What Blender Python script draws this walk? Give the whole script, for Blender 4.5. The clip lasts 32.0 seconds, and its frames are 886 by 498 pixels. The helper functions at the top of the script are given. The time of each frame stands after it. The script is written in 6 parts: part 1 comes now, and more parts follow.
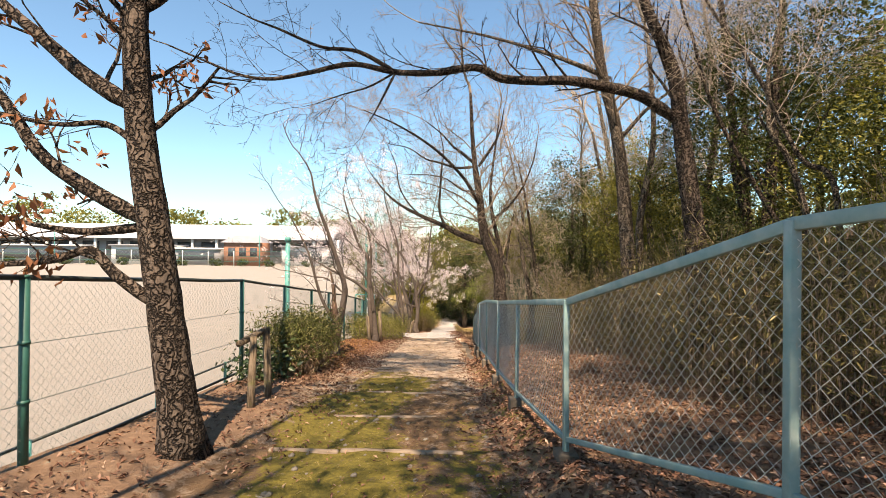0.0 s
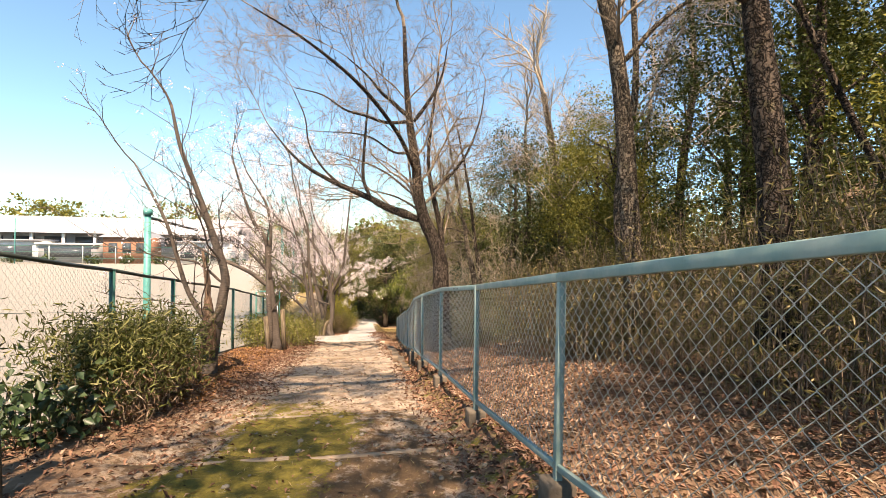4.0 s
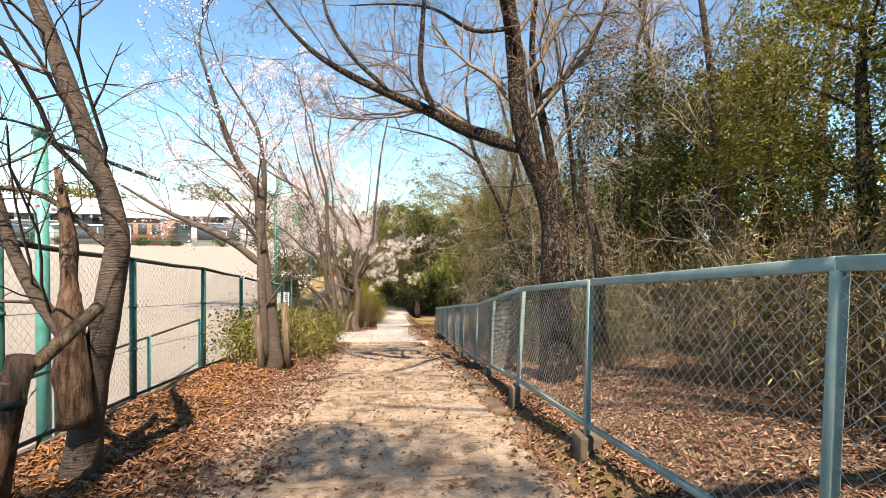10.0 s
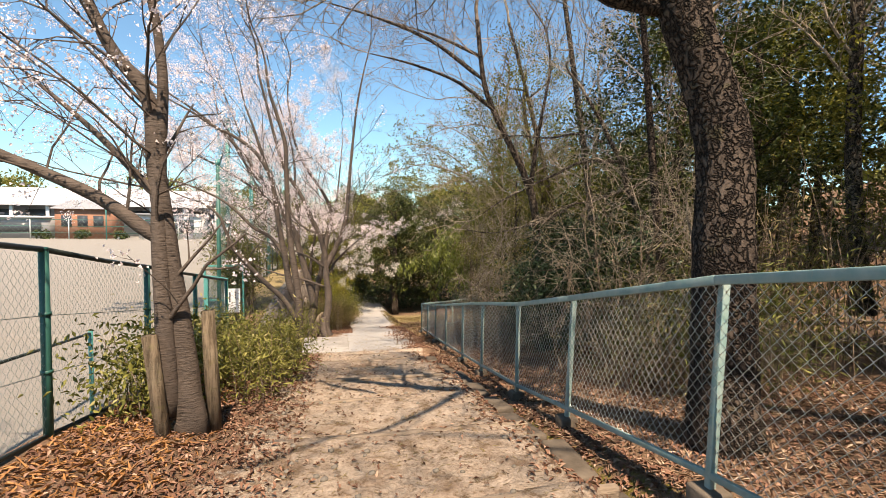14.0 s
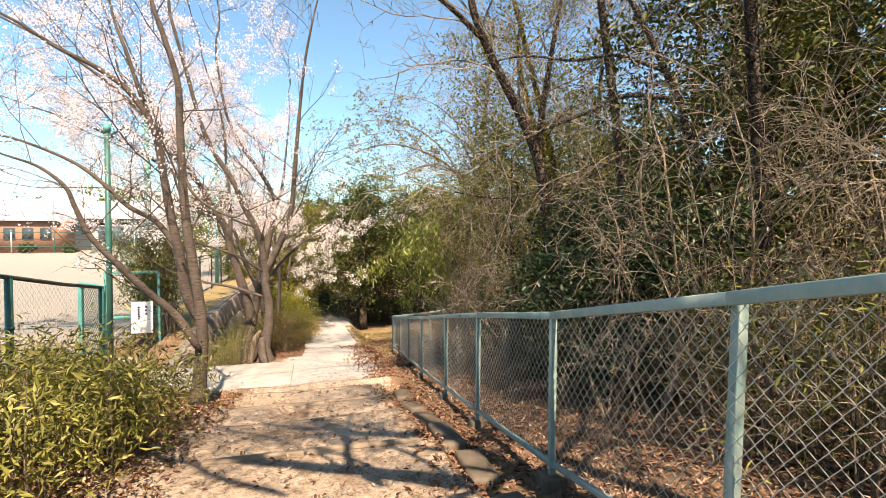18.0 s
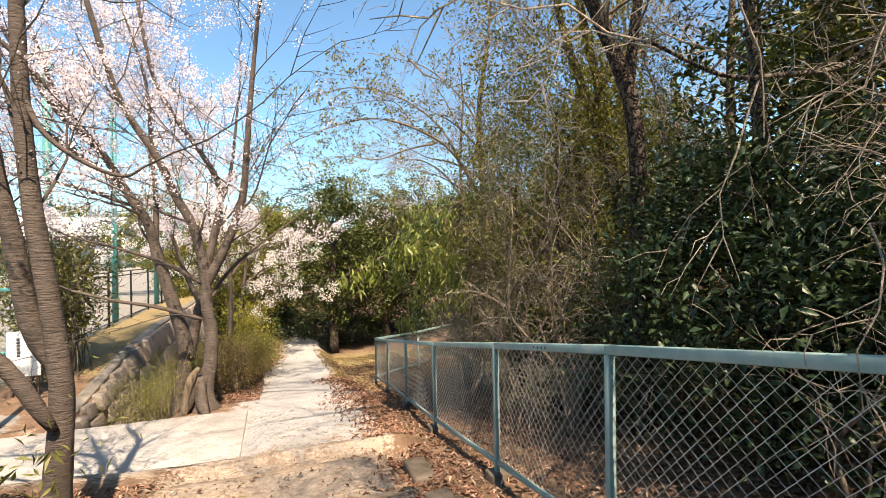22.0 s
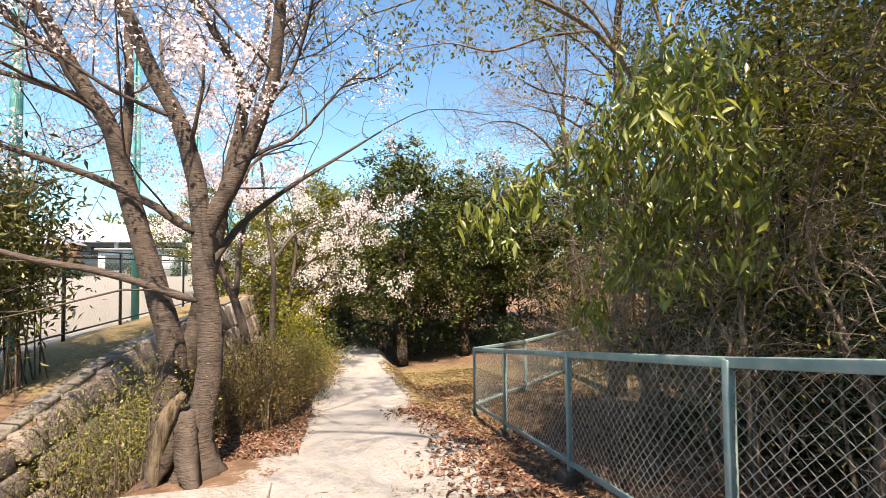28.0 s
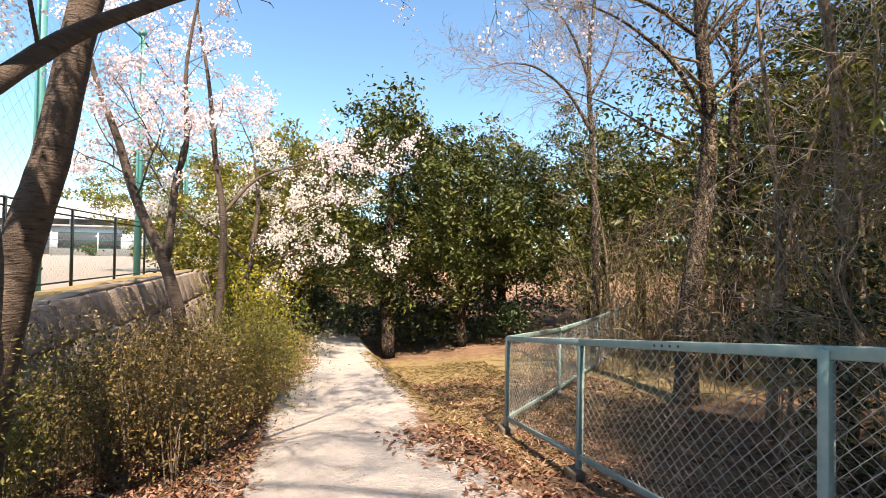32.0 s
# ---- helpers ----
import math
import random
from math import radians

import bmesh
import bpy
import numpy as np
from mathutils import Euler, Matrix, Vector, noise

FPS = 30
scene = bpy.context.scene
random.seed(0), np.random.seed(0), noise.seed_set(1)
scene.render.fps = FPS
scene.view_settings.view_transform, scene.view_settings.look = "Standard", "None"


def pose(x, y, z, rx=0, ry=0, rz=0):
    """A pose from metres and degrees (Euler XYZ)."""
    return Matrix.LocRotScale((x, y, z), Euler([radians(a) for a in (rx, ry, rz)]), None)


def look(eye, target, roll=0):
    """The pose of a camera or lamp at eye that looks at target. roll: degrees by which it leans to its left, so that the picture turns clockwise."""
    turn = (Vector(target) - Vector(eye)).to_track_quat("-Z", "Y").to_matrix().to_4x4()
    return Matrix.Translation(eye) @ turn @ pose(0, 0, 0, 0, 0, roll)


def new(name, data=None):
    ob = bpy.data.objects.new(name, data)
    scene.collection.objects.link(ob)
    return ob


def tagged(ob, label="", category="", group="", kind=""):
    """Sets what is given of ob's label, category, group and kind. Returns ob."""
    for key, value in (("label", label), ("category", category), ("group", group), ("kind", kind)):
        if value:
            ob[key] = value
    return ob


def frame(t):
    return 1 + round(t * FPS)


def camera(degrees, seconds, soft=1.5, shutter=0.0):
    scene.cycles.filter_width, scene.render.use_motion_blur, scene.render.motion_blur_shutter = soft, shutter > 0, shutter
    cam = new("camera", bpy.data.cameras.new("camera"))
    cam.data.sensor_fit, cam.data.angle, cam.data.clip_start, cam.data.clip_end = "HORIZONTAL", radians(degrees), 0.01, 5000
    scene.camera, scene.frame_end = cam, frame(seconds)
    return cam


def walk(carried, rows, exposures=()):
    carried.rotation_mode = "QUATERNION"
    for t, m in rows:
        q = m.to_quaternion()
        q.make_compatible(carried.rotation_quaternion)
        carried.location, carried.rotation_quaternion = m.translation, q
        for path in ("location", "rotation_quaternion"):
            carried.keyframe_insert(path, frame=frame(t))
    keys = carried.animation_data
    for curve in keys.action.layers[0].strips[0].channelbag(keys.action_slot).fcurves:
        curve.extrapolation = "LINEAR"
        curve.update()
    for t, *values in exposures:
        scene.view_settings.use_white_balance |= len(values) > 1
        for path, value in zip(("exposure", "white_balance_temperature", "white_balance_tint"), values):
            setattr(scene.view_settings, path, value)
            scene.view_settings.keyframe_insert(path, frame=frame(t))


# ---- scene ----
cam = camera(86.0, 32.0, soft=0.65)
METRES, EYE, TILT, LEAN, TURN = 25.0, 1.55, 0.0, -0.7, 0.0
ROWS = [
    (0.0, 0.0, 0.0, 0.0, -0.0, 0.0, -0.0),
    (0.5, -0.0037, 0.0163, 0.0008, -0.44, 0.05, -0.01),
    (1.0, -0.0087, 0.0287, 0.0006, -1.63, 0.15, -0.05),
    (1.5, -0.0085, 0.0428, -0.0069, -2.87, -0.0, -0.1),
    (2.0, -0.0107, 0.0617, -0.0084, -4.54, -0.19, -0.12),
    (2.5, -0.0096, 0.078, -0.009, -6.56, -0.33, -0.13),
    (3.0, -0.0076, 0.0916, -0.0102, -8.38, -0.21, -0.19),
    (3.5, -0.0092, 0.1117, -0.0161, -10.22, -0.3, -0.1),
    (5.5, -0.0109, 0.1918, -0.0237, -9.94, 0.46, -0.32),
    (6.0, -0.0156, 0.21, -0.0273, -9.0, -0.11, -0.44),
    (6.5, -0.0192, 0.2281, -0.0278, -7.94, -0.63, -0.51),
    (7.0, -0.027, 0.2424, -0.0278, -7.27, -1.01, -0.56),
    (7.5, -0.0312, 0.2561, -0.0324, -7.73, -1.52, -0.56),
    (8.0, -0.0311, 0.2721, -0.0346, -7.95, -1.85, -0.47),
    (8.5, -0.03, 0.2876, -0.0341, -8.14, -1.61, -0.4),
    (9.0, -0.0276, 0.3008, -0.0338, -8.26, -1.43, -0.27),
    (9.5, -0.0301, 0.3179, -0.0379, -7.91, -1.9, -0.29),
    (10.0, -0.029, 0.3391, -0.0395, -7.99, -1.97, -0.31),
    (10.5, -0.0293, 0.357, -0.0396, -8.55, -2.02, -0.21),
    (11.0, -0.0315, 0.378, -0.0438, -9.29, -2.52, -0.26),
    (11.5, -0.0298, 0.4015, -0.0438, -10.28, -2.46, -0.2),
    (12.0, -0.0315, 0.4161, -0.0461, -10.09, -2.27, -0.12),
    (12.5, -0.0372, 0.433, -0.0503, -9.79, -2.5, -0.11),
    (13.0, -0.0405, 0.4503, -0.0497, -9.74, -2.98, -0.09),
    (13.5, -0.0436, 0.463, -0.0483, -10.42, -2.95, -0.05),
    (14.0, -0.0413, 0.4742, -0.0549, -12.2, -2.91, 0.06),
    (14.5, -0.0359, 0.492, -0.0617, -13.74, -2.52, 0.28),
    (15.0, -0.0332, 0.5041, -0.0596, -14.92, -2.18, 0.43),
    (15.5, -0.0304, 0.5137, -0.0623, -16.57, -2.5, 0.55),
    (17.5, -0.0146, 0.5716, -0.0655, -16.78, -2.02, 0.64),
    (18.0, -0.016, 0.586, -0.0737, -15.19, -1.53, 0.69),
    (18.5, -0.0182, 0.6037, -0.0735, -14.65, -1.37, 0.79),
    (19.0, -0.0228, 0.6172, -0.0727, -15.04, -1.05, 0.86),
    (19.5, -0.0256, 0.6256, -0.0705, -15.54, -0.85, 0.92),
    (20.0, -0.0232, 0.6376, -0.0794, -17.04, -1.01, 1.1),
    (20.5, -0.024, 0.6548, -0.0817, -18.65, -0.64, 1.35),
    (21.0, -0.0225, 0.6684, -0.0813, -20.38, 0.02, 1.45),
    (21.5, -0.0177, 0.6826, -0.0867, -20.81, 0.35, 1.53),
    (22.0, -0.0168, 0.6968, -0.0854, -19.58, 0.1, 1.62),
    (22.5, -0.016, 0.7102, -0.0859, -18.26, 0.57, 1.6),
    (23.0, -0.0155, 0.7208, -0.0876, -16.77, 0.96, 1.58),
    (23.5, -0.0177, 0.7364, -0.0988, -15.59, 0.71, 1.58),
    (24.0, -0.0183, 0.7522, -0.0977, -15.64, 1.13, 1.49),
    (24.5, -0.0179, 0.7609, -0.0998, -16.52, 1.09, 1.49),
    (25.0, -0.0181, 0.7763, -0.1028, -16.49, 1.09, 1.48),
    (25.5, -0.0127, 0.7917, -0.1052, -16.18, 1.03, 1.44),
    (26.0, -0.009, 0.8073, -0.1032, -15.26, 1.05, 1.5),
    (26.5, -0.0116, 0.8182, -0.1114, -13.39, 1.57, 1.48),
    (28.5, -0.0157, 0.8654, -0.1161, -13.15, 1.8, 1.21),
    (29.0, -0.0125, 0.8754, -0.1195, -13.76, 1.76, 1.26),
    (29.5, -0.0132, 0.8905, -0.1175, -13.92, 1.46, 1.21),
    (30.0, -0.0122, 0.9038, -0.1218, -13.83, 1.03, 0.87),
    (30.5, -0.0107, 0.9179, -0.1267, -14.08, 0.83, 0.76),
    (31.0, -0.0145, 0.9307, -0.1275, -14.52, 1.04, 0.33),
    (31.5, -0.0172, 0.9418, -0.1259, -15.0, 0.89, 0.04),
    (32.0, -0.0148, 0.9548, -0.1318, -16.17, 0.58, -0.28),
]
walk(cam, [(t, pose(0, 0, EYE, TILT, LEAN, TURN) @ pose(METRES * x, METRES * y, METRES * z, 90 + pitch, roll, yaw)) for t, x, y, z, yaw, pitch, roll in ROWS],
     [(0, 1.31, 8450.0, 22.0), (4.5, 1.54, 8620.0, 22.0), (8.5, 1.46, 8025.0, 19.5), (12, 1.37, 7850.0, 19.0), (14, 1.11, 7950.0, 19.0), (15.5, 1.23, 8025.0, 19.0), (18, 1.56, 8362.0, 19.5), (20.5, 1.40, 7875.0, 18.0), (23, 1.53, 7800.0, 18.5), (27, 1.51, 7650.0, 19.0), (32, 1.63, 7900.0, 22.0)])
# the light: a clear spring sky, the sun high behind the walker
SUN_AZ, SUN_EL = 180.0, 57.0
world = bpy.data.worlds.new("sky")
scene.world = world
world.use_nodes = True
wn = world.node_tree
sky = wn.nodes.new("ShaderNodeTexSky")
sky.sky_type, sky.sun_disc = "NISHITA", False
sky.sun_elevation, sky.sun_rotation = radians(SUN_EL), radians(SUN_AZ)
sky.air_density, sky.dust_density, sky.ozone_density = 1.0, 0.4, 2.2
clear = wn.nodes.new("ShaderNodeMix")
clear.data_type, clear.blend_type = "RGBA", "MULTIPLY"
clear.inputs[0].default_value = 1.0
clear.inputs[7].default_value = (0.75, 1.16, 1.27, 1)
wn.links.new(sky.outputs[0], clear.inputs[6])
wn.links.new(clear.outputs[2], wn.nodes["Background"].inputs[0])
wn.nodes["Background"].inputs[1].default_value = 0.085
sun = new("sun", bpy.data.lights.new("sun", "SUN"))
sun.data.energy, sun.data.angle, sun.data.color = 5.0, radians(0.6), (1.0, 0.92, 0.79)
sun_way = Vector((math.sin(radians(SUN_AZ)) * math.cos(radians(SUN_EL)), math.cos(radians(SUN_AZ)) * math.cos(radians(SUN_EL)), math.sin(radians(SUN_EL))))
sun.matrix_basis = look(sun_way * 60, (0, 0, 0))


# ---- materials ----
def material(name, build, rough=0.9, spec=0.3):
    m = bpy.data.materials.new(name)
    m.use_nodes = True
    t = m.node_tree
    b = t.nodes["Principled BSDF"]
    b.inputs["Roughness"].default_value = rough
    b.inputs["Specular IOR Level"].default_value = spec
    build(t, b)
    return m


def node(t, kind, **values):
    n = t.nodes.new(kind)
    for key, value in values.items():
        n.inputs[key.replace("_", " ")].default_value = value
    return n


def coords(t, scale=(1, 1, 1)):
    tc = t.nodes.new("ShaderNodeTexCoord")
    mp = node(t, "ShaderNodeMapping", Scale=scale)
    t.links.new(tc.outputs["Object"], mp.inputs["Vector"])
    return mp.outputs[0]


def noise_at(t, vec, scale, detail=4.0, rough=0.6):
    n = node(t, "ShaderNodeTexNoise", Scale=scale, Detail=detail, Roughness=rough)
    t.links.new(vec, n.inputs["Vector"])
    return n.outputs["Fac"]


def ramp(t, fac, *stops):
    n = t.nodes.new("ShaderNodeValToRGB")
    el = n.color_ramp.elements
    while len(el) < len(stops):
        el.new(0.5)
    for e, (pos, col) in zip(el, stops):
        e.position = pos
        e.color = (*col, 1)
    t.links.new(fac, n.inputs[0])
    return n.outputs[0]


def mix(t, fac, a, b, kind="MIX"):
    n = t.nodes.new("ShaderNodeMix")
    n.data_type, n.blend_type = "RGBA", kind
    for sock, value in ((n.inputs[0], fac), (n.inputs[6], a), (n.inputs[7], b)):
        if isinstance(value, (int, float)):
            sock.default_value = value
        elif isinstance(value, tuple):
            sock.default_value = (*value, 1)
        else:
            t.links.new(value, sock)
    return n.outputs[2]


def calc(t, op, a, b=0.0, clamp=False):
    n = t.nodes.new("ShaderNodeMath")
    n.operation, n.use_clamp = op, clamp
    for sock, value in zip(n.inputs, (a, b)):
        if isinstance(value, (int, float)):
            sock.default_value = value
        else:
            t.links.new(value, sock)
    return n.outputs[0]


def bump(t, b, height, strength=0.5, distance=0.02):
    n = node(t, "ShaderNodeBump", Strength=strength, Distance=distance)
    t.links.new(height, n.inputs["Height"])
    t.links.new(n.outputs[0], b.inputs["Normal"])


def bark(name, dark, light, pale, stretch=0.25, scale=18.0, moss=0.0, cracks=0.0):
    def build(t, b):
        v = coords(t, (1, 1, stretch))
        n1, n2, n3 = noise_at(t, v, scale * 1.5, 8, 0.68), noise_at(t, coords(t), 3.0, 3), noise_at(t, coords(t), 60.0, 2)
        c = ramp(t, n1, (0.41, dark), (0.58, light))
        c = mix(t, ramp(t, n2, (0.5, (0, 0, 0)), (0.72, (0.5, 0.5, 0.5))), c, pale)
        if moss:
            c = mix(t, ramp(t, noise_at(t, coords(t), 5.0, 5), (0.58, (0, 0, 0)), (0.7, (moss, moss, moss))), c, (0.16, 0.17, 0.05))
        t.links.new(c, b.inputs["Base Color"])
        height = calc(t, "ADD", n1, calc(t, "MULTIPLY", n3, 0.25))
        if cracks:
            warp = t.nodes.new("ShaderNodeVectorMath")
            warp.operation = "MULTIPLY_ADD"
            warp.inputs[1].default_value = (0.25, 0.25, 0.25)
            wob = node(t, "ShaderNodeTexNoise", Scale=9.0, Detail=3.0)
            t.links.new(coords(t), wob.inputs["Vector"])
            t.links.new(wob.outputs["Color"], warp.inputs[0])
            t.links.new(coords(t, (1, 1, 0.16)), warp.inputs[2])
            vor = node(t, "ShaderNodeTexVoronoi", Scale=cracks)
            vor.feature = "DISTANCE_TO_EDGE"
            t.links.new(warp.outputs[0], vor.inputs["Vector"])
            ridge = ramp(t, vor.outputs["Distance"], (0.0, (0, 0, 0)), (0.05, (0.3, 0.3, 0.3)), (0.22, (1, 1, 1)))
            c = mix(t, ridge, tuple(x * 0.4 for x in dark), mix(t, 0.35, c, pale))
            t.links.new(c, b.inputs["Base Color"])
            height = calc(t, "ADD", calc(t, "MULTIPLY", height, 0.5), ridge)
        bump(t, b, height, 1.0, 0.05)
    return material(name, build, 0.95, 0.15)


def lenticel_bark(name, dark, light):
    """Smooth grey-brown bark ringed with short level dashes."""
    def build(t, b):
        rings = noise_at(t, coords(t, (0.3, 0.3, 1.9)), 42.0, 5, 0.6)
        cloud, fine = noise_at(t, coords(t), 6.0, 6), noise_at(t, coords(t), 110.0, 3)
        c = ramp(t, rings, (0.34, tuple(x * 0.7 for x in dark)), (0.43, tuple((x + 2 * y) / 3 for x, y in zip(dark, light))), (0.6, light), (0.7, tuple(x * 1.4 for x in light)))
        c = mix(t, ramp(t, cloud, (0.4, (0, 0, 0)), (0.65, (0.75, 0.75, 0.75))), c, mix(t, fine, tuple(x * 0.9 for x in dark), light))
        t.links.new(c, b.inputs["Base Color"])
        bump(t, b, calc(t, "ADD", rings, calc(t, "ADD", cloud, calc(t, "MULTIPLY", fine, 0.4))), 0.8, 0.018)
    return material(name, build, 0.8, 0.2)


def foliage(name, low, high, other, translucency=0.35, rough=0.55, spec=0.2, through_tint=(1.0, 1.0, 0.55)):
    def build(t, b):
        g = t.nodes.new("ShaderNodeNewGeometry")
        n = noise_at(t, coords(t), 1.3, 3)
        c = ramp(t, g.outputs["Random Per Island"], (0.0, low), (0.8, high), (1.0, other))
        c = mix(t, 0.35, c, ramp(t, n, (0.35, low), (0.65, high)))
        t.links.new(c, b.inputs["Base Color"])
        tr = t.nodes.new("ShaderNodeBsdfTranslucent")
        t.links.new(mix(t, 1.0, c, through_tint, "MULTIPLY"), tr.inputs[0])
        sh = node(t, "ShaderNodeMixShader", Fac=translucency)
        t.links.new(b.outputs[0], sh.inputs[1])
        t.links.new(tr.outputs[0], sh.inputs[2])
        t.links.new(sh.outputs[0], t.nodes["Material Output"].inputs[0])
    return material(name, build, rough, spec)


def painted(name, col, worn, rust, metal=0.0, rough=0.5):
    def build(t, b):
        n1, n2 = noise_at(t, coords(t), 7.0, 5), noise_at(t, coords(t, (1, 1, 0.3)), 45.0, 4)
        c = mix(t, ramp(t, n1, (0.35, (0, 0, 0)), (0.7, (1, 1, 1))), col, worn)
        c = mix(t, ramp(t, n2, (0.66, (0, 0, 0)), (0.72, (0.8, 0.8, 0.8))), c, rust)
        t.links.new(c, b.inputs["Base Color"])
        b.inputs["Metallic"].default_value = metal
        bump(t, b, n2, 0.25, 0.003)
    return material(name, build, rough, 0.4)


def mottled(name, a, c, d, s1=6.0, s2=60.0, strength=0.5, dist=0.01, rough=0.95, stretch=(1, 1, 1)):
    def build(t, b):
        n1, n2 = noise_at(t, coords(t, stretch), s1, 5), noise_at(t, coords(t, stretch), s2, 4)
        col = mix(t, n2, ramp(t, n1, (0.35, a), (0.65, c)), d)
        t.links.new(col, b.inputs["Base Color"])
        bump(t, b, calc(t, "ADD", n2, n1), strength, dist)
    return material(name, build, rough, 0.2)


def plain(name, col, rough):
    def build(t, b):
        b.inputs["Base Color"].default_value = (*col, 1)
    return material(name, build, rough, 0.4)


BARK_OAK = bark("oak_bark", (0.024, 0.0176, 0.0144), (0.104, 0.0784, 0.0624), (0.136, 0.108, 0.088), stretch=0.3, moss=0.35, cracks=15.0)
BARK_DARK = bark("dark_bark", (0.024, 0.0184, 0.0152), (0.128, 0.096, 0.0768), (0.192, 0.152, 0.12), stretch=0.3, cracks=15.0)
BARK_PALE = bark("pale_bark", (0.056, 0.0432, 0.0344), (0.192, 0.152, 0.12), (0.264, 0.224, 0.176), moss=0.3, cracks=17.0)
BARK_TWIG = bark("twig_bark", (0.125, 0.0936, 0.0686), (0.312, 0.244, 0.182), (0.416, 0.333, 0.255), scale=30)
BARK_CHERRY = lenticel_bark("cherry_bark", (0.036, 0.028, 0.023), (0.11, 0.087, 0.072))
# lighter copy of the twig bark, with the sun's brightness put into its colour
SUNLIT_TWIG = bark("sunlit_twig_bark", (0.22, 0.18, 0.14), (0.46, 0.385, 0.305), (0.56, 0.48, 0.385), scale=30)
WOOD_GREY = bark("weathered_wood", (0.08, 0.06, 0.04), (0.208, 0.16, 0.112), (0.264, 0.224, 0.16), stretch=0.1, moss=0.6)
WOOD_ROT = bark("rotten_wood", (0.064, 0.036, 0.024), (0.208, 0.136, 0.096), (0.288, 0.224, 0.168), stretch=0.15)
GREEN_LIGHT = painted("pale_green_paint", (0.14, 0.25, 0.24), (0.26, 0.33, 0.31), (0.27, 0.26, 0.23))
GREEN_DARK = painted("dark_green_paint", (0.014, 0.08, 0.064), (0.024, 0.11, 0.09), (0.04, 0.035, 0.025))
GREEN_SEA = painted("sea_green_paint", (0.04, 0.22, 0.2), (0.08, 0.3, 0.27), (0.16, 0.24, 0.22))
BLACK_PAINT = painted("blackened_green_paint", (0.015, 0.022, 0.02), (0.03, 0.04, 0.035), (0.05, 0.03, 0.02))
WIRE = painted("galvanised_wire", (0.48, 0.52, 0.5), (0.62, 0.65, 0.63), (0.25, 0.2, 0.15), 0.5, 0.45)
WIRE_GREEN = painted("coated_wire", (0.16, 0.23, 0.2), (0.24, 0.3, 0.27), (0.1, 0.12, 0.1))
CONCRETE = mottled("concrete", (0.104, 0.092, 0.076), (0.224, 0.2, 0.168), (0.16, 0.144, 0.12), 5, 70)
CONCRETE_PALE = mottled("pale_concrete", (0.185, 0.17, 0.152), (0.42, 0.405, 0.38), (0.33, 0.312, 0.288), 3.2, 30, 1.0, 0.03)
# darker brown-grey concrete for the footings and kerb blocks
STONE_DARK = mottled("dark_concrete", (0.048, 0.04, 0.0304), (0.16, 0.132, 0.104), (0.104, 0.084, 0.064), 5, 60)
TIMBER = mottled("step_timber", (0.1, 0.072, 0.05), (0.3, 0.24, 0.18), (0.19, 0.148, 0.11), 7, 50, 0.8, 0.02, stretch=(0.25, 1, 1))
STONE = mottled("wall_stone", (0.152, 0.128, 0.108), (0.336, 0.288, 0.248), (0.256, 0.216, 0.188), 3.0, 30, 0.9, 0.05)
LITTER = foliage("dry_leaves", (0.044, 0.02, 0.0144), (0.264, 0.144, 0.096), (0.496, 0.36, 0.272), 0.05, 0.85, 0.15)
RUSTY = foliage("rusty_hedge_leaves", (0.03, 0.024, 0.01), (0.2, 0.15, 0.05), (0.38, 0.26, 0.11), 0.2)
DARK_BLADE = foliage("dark_bamboo_leaves", (0.02, 0.026, 0.009), (0.12, 0.13, 0.036), (0.34, 0.31, 0.15), 0.2)
STRAW = foliage("dry_bamboo_blades", (0.096, 0.056, 0.036), (0.336, 0.232, 0.16), (0.576, 0.48, 0.368), 0.08, 0.8, 0.2)
RUST_BLADE = foliage("rusty_blades", (0.16, 0.07, 0.025), (0.36, 0.18, 0.07), (0.42, 0.26, 0.12), 0.1)
BROWN_LEAF = foliage("withered_leaves", (0.112, 0.04, 0.024), (0.272, 0.12, 0.064), (0.336, 0.176, 0.104), 0.3, 0.7, 0.2)
BAMBOO = foliage("bamboo_leaves", (0.0238, 0.0255, 0.0085), (0.221, 0.182, 0.0719), (0.575, 0.464, 0.276), 0.2)
SASA = foliage("dwarf_bamboo_leaves", (0.0298, 0.0382, 0.0102), (0.221, 0.221, 0.0607), (0.619, 0.541, 0.32), 0.22)
BAMBOO_GREEN = foliage("fresh_bamboo_leaves", (0.0255, 0.0357, 0.0085), (0.166, 0.182, 0.0464), (0.442, 0.398, 0.166), 0.22)
EVERGREEN = foliage("evergreen_leaves", (0.0119, 0.0204, 0.00595), (0.094, 0.116, 0.0287), (0.15, 0.165, 0.05), 0.12, 0.45, 0.25)
GLOSSY = foliage("glossy_leaves", (0.0136, 0.0289, 0.0119), (0.0382, 0.068, 0.0255), (0.085, 0.106, 0.0425), 0.1, 0.4, 0.35)
OLIVE = foliage("olive_leaves", (0.05, 0.052, 0.014), (0.26, 0.25, 0.062), (0.34, 0.31, 0.1), 0.34)
FRESH = foliage("fresh_green_leaves", (0.07, 0.09, 0.016), (0.264, 0.303, 0.066), (0.55, 0.572, 0.264), 0.4, 0.3, 0.5)
HEDGE = foliage("hedge_leaves", (0.05, 0.058, 0.014), (0.24, 0.23, 0.058), (0.46, 0.41, 0.21), 0.25)
YELLOW = foliage("yellow_leaves", (0.128, 0.136, 0.016), (0.36, 0.336, 0.04), (0.528, 0.464, 0.08), 0.45)
BLOSSOM = foliage("cherry_petals", (0.88, 0.77, 0.78), (0.93, 0.87, 0.87), (0.95, 0.9, 0.9), 0.5, 0.7, 0.2, (1.0, 0.96, 0.97))
